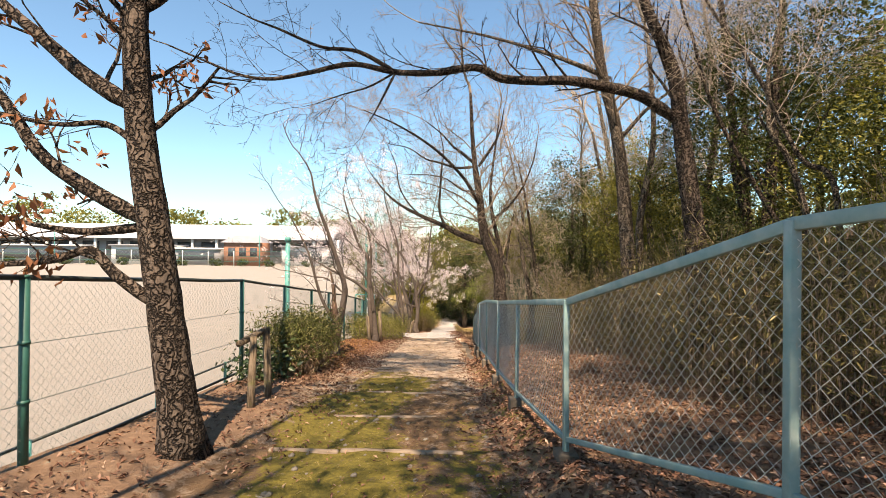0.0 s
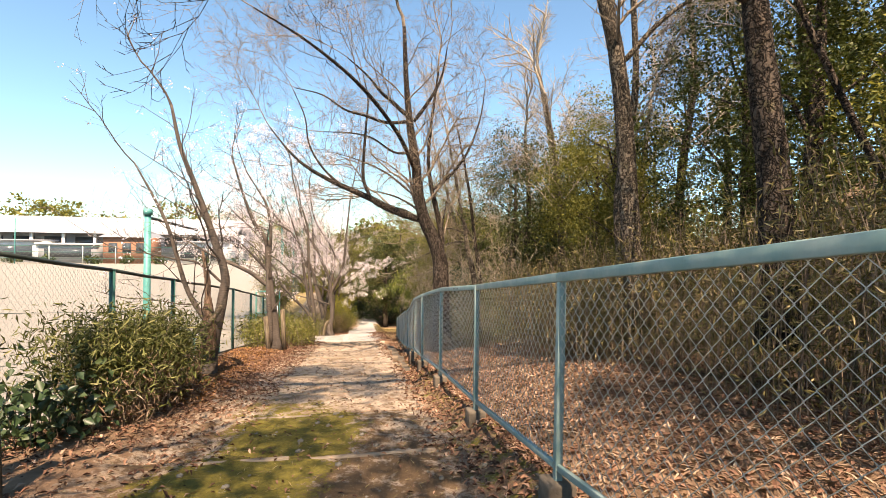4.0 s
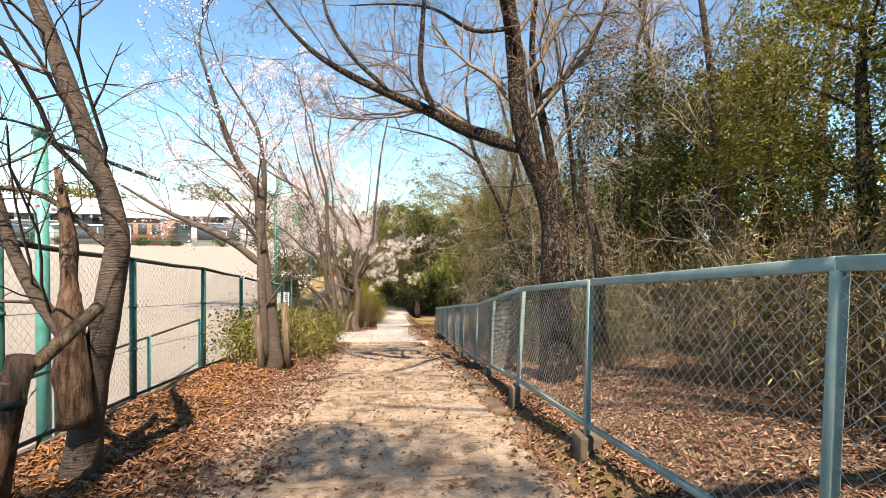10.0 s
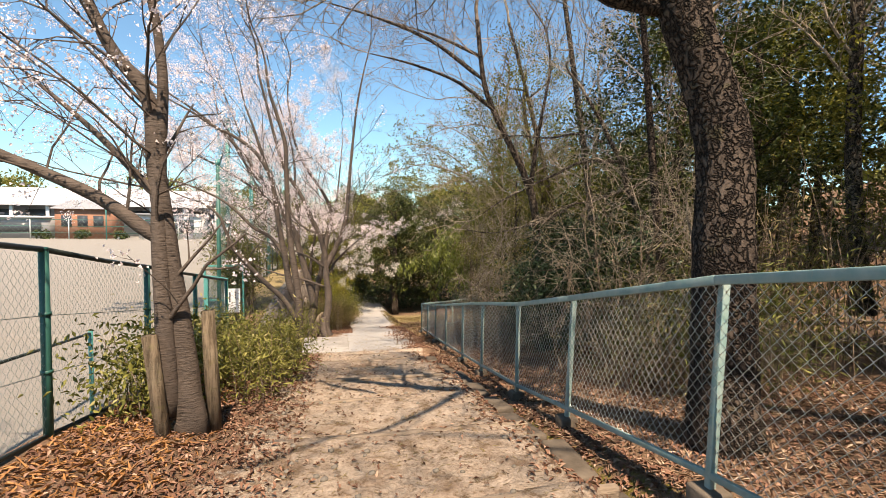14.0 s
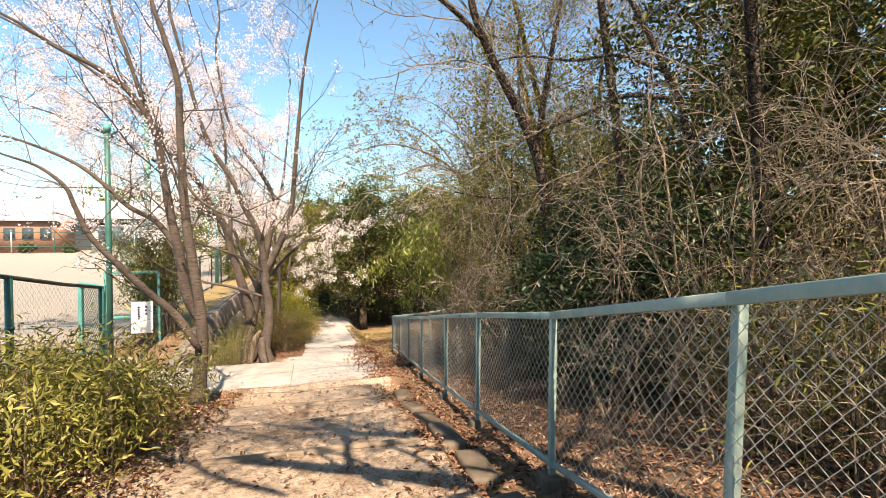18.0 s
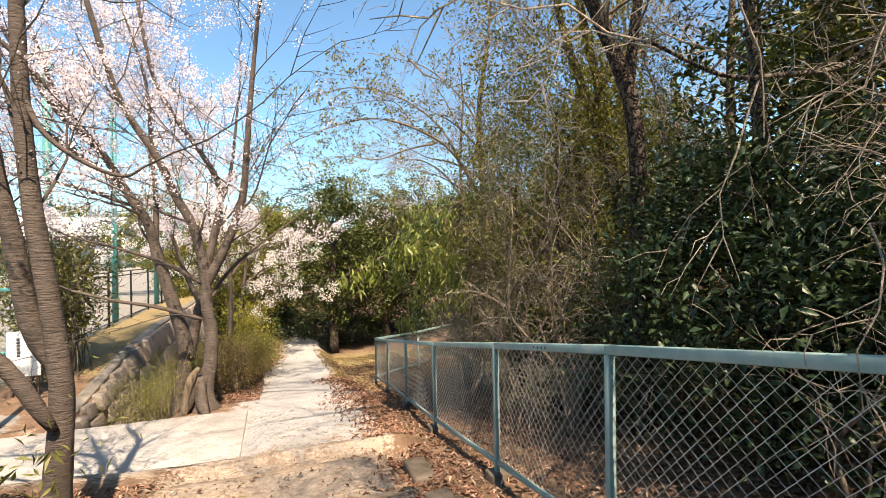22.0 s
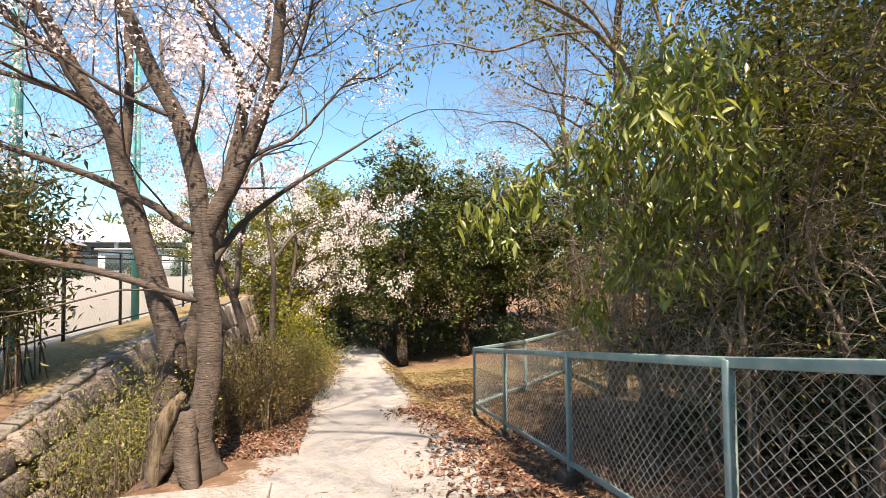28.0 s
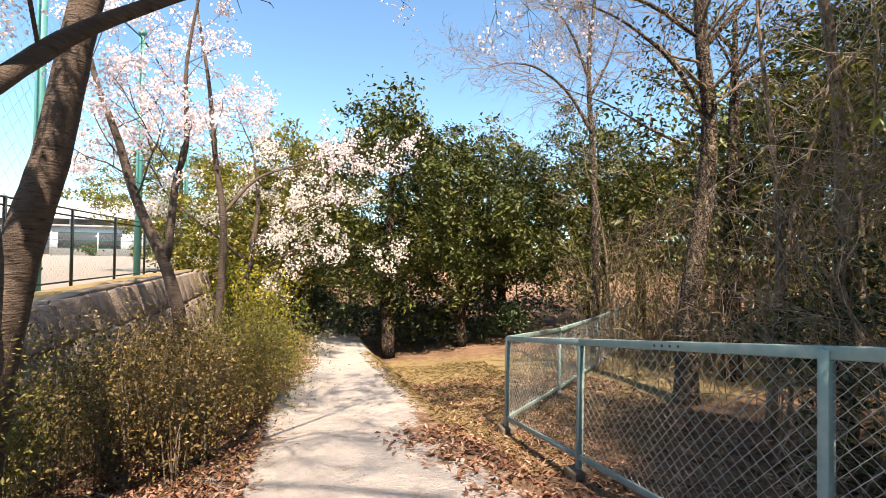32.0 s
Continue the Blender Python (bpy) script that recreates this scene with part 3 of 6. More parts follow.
for y in ys:
    for x in xs:
        gv.append((x, y, land_z(x, y) if abs(x) < 60 and abs(y) < 100 else (FIELD_Z if x < -3.4 else land_z(min(x, 60), max(-60, min(y, 90))))))
        off, half = abs(x - path_mid(y)), path_half(y)
        on = 1 - ease(off, half - 0.5, half + 0.4)
        far_field = ease(-x, 3.5, 4.2) if y < 26 else ease(-x, 4.2, 5.2)
        zones["path"].append(max(on, 0.9 * (1 - ease(abs(y - 24), 0.8, 1.6)) * ease(-x, 0, 0.3)) * (1 - far_field))
        zones["pale"].append(max(on * ease(y, 22.3, 24.2), ease(-x, 1.0, 1.5) * ease(y, 22.9, 23.3) * (1 - ease(y, 25.1, 25.3))))
        zones["dry"].append(max(ease(x, 0.7, 1.2) * (1 - ease(x, 1.6, 2.2) * (1 - ease(y, 28.8, 29.6))) * ease(y, 27.0, 29.0) * (1 - ease(y, 33.5, 36)) * 0.95, ease(-x, 3.2, 3.4) * (1 - ease(-x, 4.4, 5.4)) * ease(y, 26.5, 28) * 0.8))
        zones["moss"].append(1.02 * (1 - ease(y, 8.3, 10.6)) * (1 - ease(abs(x + 1.05 + 0.2 * math.sin(y * 1.3)), 0.35, 0.95)) + 0.55 * (1 - ease(y, 4.0, 7.5)) * (1 - ease(abs(x - 0.25), 0.1, 0.5)) + 0.44 * (1 - ease(abs(x - 0.95), 0.1, 0.5)) * (1 - ease(y, 20, 24)) * ease(y, 2, 5))
        zones["deep_brown"].append(0.55 * on * (1 - ease(y, 5.5, 11)) + 0.3 * on * (1 - ease(y, 17, 22)))
        zones["field"].append(far_field)
me = bpy.data.meshes.new("ground")
me.from_pydata(gv, [], [(j * nx + i, j * nx + i + 1, (j + 1) * nx + i + 1, (j + 1) * nx + i) for j in range(ny - 1) for i in range(nx - 1)])
for key, values in zones.items():
    me.attributes.new(key, "FLOAT", "POINT").data.foreach_set("value", np.asarray(values, np.float32))
me.shade_smooth()
ground = new("ground", me)
me.materials.append(GROUND)
tagged(ground, "trodden earth path down a slope with leaf litter beside a pale sand field", "ground", kind="structure")

# ---- the step timbers ----
rng = np.random.default_rng(5)
for i, y in enumerate(STEPS):
    g = Geo()
    z = slope_z(y)
    x0, x1 = (-1.7, 0.45) if y < 12 else (-1.45, 0.68)
    x0, x1 = x0 + rng.uniform(-0.2, 0.3), x1 + rng.uniform(-0.35, 0.1)
    dip = rng.uniform(-0.015, 0.006)
    cuts = [x0, x0 + (x1 - x0) * rng.uniform(0.35, 0.6), x1]
    for xa, xb in zip(cuts, cuts[1:]):
        lift = rng.uniform(0.002, 0.016)
        g.beam((xa + 0.008, y - 0.045 + rng.uniform(-0.015, 0.015), z - 0.06 + lift + dip), (xb - 0.008, y - 0.045 + rng.uniform(-0.015, 0.015), z - 0.06 + lift), 0.065, 0.13, 0.016)
    alone("step_timber", g, TIMBER, (x0, y, z - 0.06), "weathered squared timber holding the edge of an earth step", "step", "log steps of the path")
for y0 in np.arange(13.2, 22.0, 0.95):
    g = Geo()
    y1 = y0 + rng.uniform(0.6, 0.9)
    xa, xb = lerp(y0, (12, 0.78), (22.6, 0.98)), lerp(y1, (12, 0.78), (22.6, 0.98))
    j = rng.uniform(-0.03, 0.03, 4)
    g.beam((xa + j[0], y0, slope_z(y0) - 0.24 + j[1]), (xb + j[2] * 2, y1, slope_z(y1) - 0.23 + j[3]), 0.24, 0.13, 0.03)
    alone("kerb_stone", g, STONE_DARK, (xa, y0, slope_z(y0) - 0.1), "weathered concrete kerb block beside the earth steps", "kerb", "kerb blocks beside the steps")


# ---- fences ----
def chain_link(a, b, low_a, low_b, high, cell=0.075, wire=0.0022, wobble=0.0, rng=None):
    """Woven wire between two posts: zigzag strands that climb with the slope."""
    a, b = np.asarray(a, float), np.asarray(b, float)
    length = float(np.linalg.norm(b[:2] - a[:2]))
    cols = int(length / cell)
    rows = int(high / (cell / 2))
    k = np.arange(rows + 1)
    n = np.array((-(b - a)[1], (b - a)[0])) / max(length, 1e-6)
    vs, fs = [], []
    ring = np.array(((1, 0), (-0.5, 0.87), (-0.5, -0.87)))
    way = np.array((b[0] - a[0], b[1] - a[1], 0)) / length
    rim = wire * (ring[:, 0:1] * way + ring[:, 1:2] * np.array((n[0], n[1], 0)))
    j = np.arange(rows)[:, None] * 3
    h = k * (high / rows)
    for c in range(2 * cols):
        u = np.clip((c + (k + c) % 2) * 0.5 / cols, 0, 1)
        out = 0.003 * (-1) ** c * np.where(k % 2, 1, -1) + wobble * np.sin(u * 5 + h * 2)
        p = np.stack((a[0] + (b[0] - a[0]) * u + n[0] * out, a[1] + (b[1] - a[1]) * u + n[1] * out, low_a + (low_b - low_a) * u + h), 1)
        o = c * 3 * (rows + 1)
        vs.append((p[:, None, :] + rim[None]).reshape(-1, 3))
        for s in range(3):
            t2 = (s + 1) % 3
            fs.append(np.concatenate((o + j + s, o + j + t2, o + j + 3 + t2, o + j + 3 + s), 1))
    g = Geo()
    g.v, g.f = np.concatenate(vs), np.concatenate(fs).tolist()
    return g


rng = np.random.default_rng(11)
low_fence = thing("low_chain_link_fence", (1.0, 0, slope_z(0)), "pale green steel chain-link fence with square rails on concrete footings", "fence")
tops = []
for y, x in FENCE_R:
    z = fence_z(y)
    tops.append(((x, y), z, z + lerp(y, (1.8, 1.14), (3.87, 1.17), (8, 1.19), (12, 1.19), (20, 1.13), (24, 1.03), (29, 0.95))))
for (x, y), lo, hi in ((( 3.4, 30.3), -3.75, -2.82), ((5.4, 32.3), -3.95, -2.95), ((7.4, 34.3), -4.1, -3.02), ((9.4, 36.2), -4.2, -3.06), ((10.2, 38.2), -4.25, -3.1), ((10.6, 40.2), -4.3, -3.15)):
    tops.append(((x, y), lo, hi))
for i, ((x, y), lo, hi) in enumerate(tops):
    g = Geo()
    lean = 0.05 if i in (8, 9) else rng.uniform(-0.012, 0.012)
    g.beam((x, y, lo - 0.16), (x + lean, y, hi - 0.004), 0.046, 0.046, 0.006)
    part("post", g, GREEN_LIGHT, low_fence)
    g = Geo()
    s = 0.088
    g.box((x - s, y - s, lo - 0.34), (x + s, y + s, lo - 0.045 + rng.uniform(-0.02, 0.02)), None, 0.016)
    part("footing", g, STONE_DARK, low_fence, "dark concrete footing")
    if i:
        (px, py), plo, phi = tops[i - 1]
        g = Geo()
        g.beam((px, py, phi - 0.02), (x, y, hi - 0.02), 0.04, 0.055, 0.005)
        part("top_rail", g, GREEN_LIGHT, low_fence)
        if i in (6, 12, 15):
            for k in range(4):
                f = 0.42 + 0.035 * k
                g = Geo()
                at = (px + (x - px) * f, py + (y - py) * f, phi + (hi - phi) * f - 0.02)
                g.tube([(at[0] - 0.0225, at[1], at[2]), (at[0] - 0.0185, at[1], at[2])], (0.009, 0.009), 10)
                part("bolt", g, BLACK_PAINT, low_fence)
        g = Geo()
        g.beam((px, py, plo + 0.035), (x, y, lo + 0.035), 0.03, 0.04, 0.004)
        part("bottom_rail", g, GREEN_LIGHT, low_fence)
        part("wire_mesh", chain_link((px, py), (x, y), plo + 0.06, lo + 0.06, (phi + hi) / 2 - (plo + lo) / 2 - 0.08, 0.078, 0.0024, 0.012, rng), WIRE, low_fence, "woven galvanised wire mesh")

high_fence = thing("field_fence", (FENCE_L_X, 4, slope_z(4)), "dark green chain-link fence with round posts along the playing field", "fence")
posts = []
for y in (-2.3, -0.2, 1.8, 3.83, 5.95, 8.06, 10.15, 12.25, 14.2, 16.3, 18.4, 20.5, 22.6):
    hi = lerp(y, (-2.3, 1.75), (3.83, 1.28), (5.95, 1.13), (8.06, 0.975), (12.25, 0.45), (16.3, -0.06), (22.6, -1.02))
    posts.append((FENCE_L_X - 0.02 * math.sin(y), y, hi - 1.56, hi))
for i, (x, y, lo, hi) in enumerate(posts):
    g = Geo()
    g.tube([(x, y, lo - 0.25), (x, y, hi)], (0.036, 0.036), 12)
    g.tube([(x, y, hi), (x, y, hi + 0.02)], (0.041, 0.028), 12)
    post = part("post", g, GREEN_DARK, high_fence)
    for f in (0.36, 0.68):
        g = Geo()
        g.tube([(x, y, lo + 1.5 * f), (x, y, lo + 1.5 * f + 0.03)], (0.044, 0.044), 12)
        part("clamp", g, GREEN_DARK, post)
    if i:
        px, py, plo, phi = posts[i - 1]
        g = Geo()
        g.tube([(px, py, phi), ((px + x) / 2, (py + y) / 2, (phi + hi) / 2 - 0.012), (x, y, hi)], (0.024, 0.024), 9)
        part("top_rail", g, BLACK_PAINT, high_fence)
        g = Geo()
        g.tube([(px, py, plo + 0.02), (x, y, lo + 0.02)], (0.02, 0.02), 8)
        part("bottom_rail", g, BLACK_PAINT, high_fence)
        part("wire_mesh", chain_link((px, py), (x, y), plo + 0.04, lo + 0.04, 1.48, 0.085, 0.0016, 0.01, rng), WIRE_GREEN, high_fence, "woven green-coated wire mesh")
        for f in (0.36, 0.68):
            g = Geo()
            g.tube([(px, py, plo + 1.5 * f), (x, y, lo + 1.5 * f)], (0.003, 0.003), 4)
            part("tension_wire", g, WIRE_GREEN, high_fence)

# a second, lower rail fence on the field side of the bank
rail_fence = thing("field_rail_fence", (-4.6, 5, FIELD_Z), "dark green tubular rail fence at the edge of the playing field", "fence")
prev = None
for y in np.arange(0.5, 22, 2.4):
    hi = -0.35 - 0.055 * y
    g = Geo()
    g.tube([(-4.6, y, FIELD_Z - 0.1), (-4.6, y, hi)], (0.03, 0.03), 10)
    part("post", g, GREEN_SEA if int(y) % 2 else GREEN_DARK, rail_fence)
    if prev is not None:
        g = Geo()
        g.tube([(-4.6, prev[0], prev[1] - 0.03), (-4.6, y, hi - 0.03)], (0.02, 0.02), 8)
        part("rail", g, BLACK_PAINT, rail_fence)
    prev = (y, hi)

# the fence of the field beyond the gate
far_fence = thing("far_field_fence", (-4.5, 30, -2.4), "dark tubular fence on the grass bank above the wall", "fence")
prev = None
for y in (28.2, 30.2, 32.3, 34.4, 36.5, 38.6, 40.7, 42.8):
    g = Geo()
    x = -4.55
    g.tube([(x, y, -2.55), (x, y, -0.98)], (0.028, 0.028), 9)
    part("post", g, BLACK_PAINT, far_fence)
    if prev:
        for h in (-1.0, -1.12, -2.35):
            g = Geo()
            g.tube([(x, prev, h), (x, y, h)], (0.016, 0.016), 7)
            part("rail", g, BLACK_PAINT, far_fence)
        part("wire_mesh", chain_link((x, prev), (x, y), -2.35, -2.35, 1.3, 0.12, 0.0014), WIRE_GREEN, far_fence)
    prev = y

# tall net poles
tall = [(-5.0, 15.3, 1.75), (-3.95, 24.5, 1.62), (-4.75, 29.3, 3.6), (-4.75, 33.6, 4.0), (-4.75, 38.7, 4.2), (-4.75, 44.0, 4.3), (-4.75, 50.0, 4.3)]
for i, (x, y, hi) in enumerate(tall):
    ob = thing("net_pole", (x, y, FIELD_Z), "tall sea-green steel pole holding a ball net", "pole", "net poles of the field")
    g = Geo()
    g.tube([(x, y, FIELD_Z - 0.3), (x, y, hi)], (0.05, 0.045) if i == 1 else (0.085, 0.07), 14)
    part("shaft", g, GREEN_DARK if i == 1 else GREEN_SEA, ob)
    g = Geo()
    g.tube([(x, y, hi - 0.02), (x, y, hi + 0.12)], (0.06, 0.06) if i == 1 else (0.1, 0.1), 14)
    part("cap", g, GREEN_SEA, ob)
    if i and i != 1:
        px, py, phi = tall[i - 1]
        g = Geo()
        g.tube([(px, py, phi - 0.1), ((px + x) / 2, (py + y) / 2, (phi + hi) / 2 - 0.35), (x, y, hi - 0.1)], (0.02, 0.02), 6)
        part("head_cable", g, BLACK_PAINT, ob)
        part("net", chain_link((px, py), (x, y), -0.9, -0.9, (phi + hi) / 2 + 0.7, 0.3, 0.0022), NET, ob, "fine green ball net")
g = Geo()
g.tube([(-5.0, 15.3, 1.68), (-4.9, 18.4, 1.5)], (0.035, 0.035), 8)
alone("stay_bar", g, BLACK_PAINT, (-5.0, 15.3, 1.68), "dark steel stay bar at the head of a net pole", "bar")

# ---- the gate and its notice ----
gate = thing("field_gate", (-4.1, 27.0, -2.95), "open sea-green steel frame gate with wire mesh", "gate")
for name, a, b in (("gate_post", (-4.9, 26.9, -3.05), (-4.9, 26.9, -1.06)), ("gate_post", (-3.86, 27.0, -3.05), (-3.86, 27.0, -1.06)), ("top_rail", (-4.9, 26.9, -1.08), (-3.86, 27.0, -1.08)),
                   ("middle_rail", (-4.9, 26.9, -2.1), (-3.86, 27.0, -2.1)), ("bottom_rail", (-4.9, 26.9, -2.9), (-3.86, 27.0, -2.9))):
    g = Geo()
    g.beam(a, b, 0.055, 0.055, 0.006)
    part(name, g, GREEN_SEA, gate)
part("wire_mesh", chain_link((-4.87, 26.9), (-3.89, 27.0), -2.87, -2.87, 1.76, 0.075, 0.0042), GREEN_DARK, gate)
gate2 = thing("gate_leaf", (-3.4, 22.9, -2.9), "sea-green steel gate leaf standing open by the fence end", "gate")
for name, a, b in (("stile", (-3.4, 22.75, -2.95), (-3.4, 22.75, -1.0)), ("stile", (-3.95, 23.4, -2.95), (-3.95, 23.4, -1.0)), ("rail", (-3.4, 22.75, -1.03), (-3.95, 23.4, -1.03)), ("rail", (-3.4, 22.75, -2.85), (-3.95, 23.4, -2.85))):
    g = Geo()
    g.beam(a, b, 0.06, 0.06, 0.006)
    part(name, g, GREEN_SEA, gate2)
part("wire_mesh", chain_link((-3.42, 22.78), (-3.93, 23.37), -2.82, -2.82, 1.75, 0.075, 0.0042), GREEN_DARK, gate2)
sign = thing("notice_board", (-4.15, 26.6, -2.95), "white notice board with faded writing on two wooden legs", "sign")
g = Geo()
g.box((-4.3, 26.58, -2.42), (-3.87, 26.605, -1.72), None, 0.004)
part("panel", g, WHITE_PAINT, sign)
for x in (-4.25, -3.92):
    g = Geo()
    g.beam((x, 26.62, -3.05), (x, 26.62, -1.76), 0.035, 0.035, 0.004)
    part("leg", g, WOOD_ROT, sign)
for i in range(6):
    g = Geo()
    g.box((-4.17, 26.574, -1.86 - i * 0.05), (-4.13, 26.578, -1.82 - i * 0.05))
    part("writing", g, INK, sign)
for i in range(3):
    g = Geo()
    g.box((-4.02, 26.574, -1.86 - i * 0.075), (-3.98, 26.578, -1.81 - i * 0.075))
    part("writing", g, INK, sign)

# ---- the landing slab and the stone wall ----
g = Geo()
g.box((-4.4, 23.3, -3.6), (-0.8, 25.25, -2.93), None, 0.02)
alone("landing_slab", g, CONCRETE_PALE, (-2.6, 24.5, -3.1), "pale concrete slab bridging the ditch to the gate", "slab", kind="structure")
wall = thing("retaining_wall", (WALL_X, 26, -3.9), "low battered wall of rough grey-brown stones", "wall", kind="structure")
rng = np.random.default_rng(8)
for r in range(4):
    y = 25.27
    while y < 38.5:
        w = rng.uniform(0.28, 0.75)
        top, bot = lerp(y + w / 2, (25.2, -2.93), (29.5, -2.36), (38, -2.28)), slope_z(y) - 0.75
        z0, z1 = bot + (top - bot) * r / 4, bot + (top - bot) * (r + 1) / 4
        if z1 - z0 > 0.05:
            g = Geo()
            lean = Matrix(((1, 0, -0.28, 0), (0, 1, 0, 0), (0, 0, 1, 0), (0, 0, 0, 1)))
            tilt = Matrix.Rotation(rng.uniform(-0.09, 0.09), 4, "X")
            c = Matrix.Translation((0, y + w / 2, (z0 + z1) / 2))
            g.box((WALL_X - 0.2, y + 0.006, z0 + 0.004 - top), (WALL_X + 0.06 + rng.uniform(-0.035, 0.035), y + w - 0.006, z1 - 0.004 - top), c @ tilt @ c.inverted() @ Matrix.Translation((0, 0, top)) @ lean, 0.035)
            part("stone", g, STONE, wall)
        y += w
for y0 in (25.4, 28.4, 31.4, 34.4):
    g = Geo()
    g.beam((WALL_X - 0.12, y0, lerp(y0, (25.2, -2.92), (29.5, -2.35), (38, -2.27))), (WALL_X - 0.12, y0 + 2.98, lerp(y0 + 2.98, (25.2, -2.92), (29.5, -2.35), (38, -2.27))), 0.2, 0.07, 0.02)
    part("coping", g, CONCRETE, wall)

# ---- trees ----
t1, ends = tree("oak_tree", [
    ([(-2.3, 4.25, -0.3), (-2.42, 4.22, 0.7), (-2.56, 4.2, 1.7), (-2.7, 4.2, 2.7), (-2.74, 4.2, 3.7), (-2.7, 4.3, 5.2), (-2.9, 4.5, 6.6)], 0.165, 0.06),
    ([(-2.6, 4.2, 1.75), (-3.15, 4.15, 2.07), (-3.5, 4.1, 2.35), (-3.9, 4.1, 2.9), (-4.6, 4.0, 3.6)], 0.075, 0.03),
    ([(-2.72, 4.2, 2.75), (-3.2, 4.2, 3.06), (-3.55, 4.2, 3.36), (-3.95, 4.2, 3.7), (-4.7, 4.3, 4.4)], 0.08, 0.03),
    ([(-2.5, 4.2, 1.0), (-2.9, 4.2, 1.3), (-3.12, 4.2, 1.5), (-3.5, 4.2, 1.4), (-4.2, 4.1, 1.35)], 0.06, 0.02),
    ([(-2.6, 4.2, 1.72), (-3.2, 4.3, 1.67), (-3.6, 4.3, 1.71), (-4.3, 4.4, 1.85)], 0.045, 0.015),
    ([(-2.66, 4.2, 2.4), (-3.0, 4.2, 2.62), (-3.4, 4.1, 2.59), (-4.2, 4.0, 2.75)], 0.035, 0.012),
    ([(-2.7, 4.2, 3.6), (-2.2, 4.5, 4.3), (-1.6, 4.8, 5.2)], 0.05, 0.02)],
    BARK_DARK, 21, "dark grey oak with withered brown leaves beside the field fence", style=SPREAD, sprout=2.4, reach=0.7, depth=2)
rng = np.random.default_rng(22)
near = ends[(ends[:, 2] < 4.2) & (ends[:, 0] < -2.2)]
pick = near[rng.random(len(near)) < 0.5]
pts = np.repeat(pick, 3, 0)
part("withered_leaves", leaves("withered_leaves", pts + rng.standard_normal(pts.shape) * 0.05, 0.1, rng, 0.4, 0.5, 0, t1.location), BROWN_LEAF, t1)

tree("oak_tree", [
    ([(4.13, 7.6, 0.2), (4.03, 7.6, 1.78), (3.95, 7.6, 2.39), (3.84, 7.6, 3.14), (3.76, 7.6, 3.72), (3.7, 7.6, 4.22), (3.52, 7.6, 4.76), (3.29, 7.6, 5.25), (2.99, 7.6, 6.05), (2.59, 7.6, 7.45)], 0.17, 0.06),
    ([(3.73, 7.6, 3.64), (3.5, 7.6, 3.81), (3.11, 7.6, 4.05), (2.56, 7.6, 4.18), (1.99, 7.6, 4.27), (1.45, 7.6, 4.26), (0.9, 7.6, 4.29), (0.49, 7.6, 4.46), (-0.11, 7.6, 4.37), (-0.79, 7.6, 4.37), (-1.48, 7.6, 4.49), (-2.16, 7.6, 4.35), (-2.75, 7.6, 4.24), (-3.26, 7.6, 4.29), (-3.86, 7.6, 4.52), (-4.46, 7.6, 4.77)], 0.1, 0.012),
    ([(-0.79, 7.6, 4.37), (-1.39, 7.6, 4.69), (-1.99, 7.6, 4.76), (-2.67, 7.6, 5.04), (-3.1, 7.6, 5.2), (-3.62, 7.6, 5.46)], 0.04, 0.007),
    ([(-0.79, 7.6, 4.37), (-1.08, 7.6, 3.79), (-1.25, 7.6, 3.5)], 0.024, 0.005),
    ([(-0.79, 7.6, 4.37), (-1.22, 7.6, 4.13), (-1.64, 7.6, 4), (-2.06, 7.6, 3.85)], 0.02, 0.005),
    # unseen high limb, added to throw branch shadows across the path
    ([(3.0, 7.6, 6.2), (1.8, 7.8, 7.0), (0.4, 8.0, 7.4), (-1.2, 8.2, 7.8)], 0.06, 0.015)],
    BARK_OAK, 31, "tall grey oak with one long limb arching over the path", style=BARE, sprout=2.8, reach=0.85, depth=3, twigs=BARK_DARK)
tree("oak_tree", [
    ([(4.03, 10.06, 0), (3.92, 10.06, 1.38), (3.8, 10.06, 2.88), (3.63, 10.06, 4.15), (3.31, 10.06, 5.4), (3.15, 10.06, 6.59), (2.95, 10.06, 8.09)], 0.16, 0.08),
    ([(3.7, 10.06, 3.9), (4.3, 9.8, 4.6), (5.2, 9.6, 5.2)], 0.05, 0.015),
    # limb added overhead, out of sight, for its shadow on the steps
    ([(3.5, 10.06, 5.2), (2.4, 10.2, 5.7), (1.0, 10.4, 6.2), (-0.6, 10.6, 6.6)], 0.06, 0.015)],
    BARK_PALE, 32, "straight slim oak with furrowed grey-brown bark in the wood", style=BARE, sprout=2.2, reach=1.3, depth=2, twigs=BARK_TWIG)
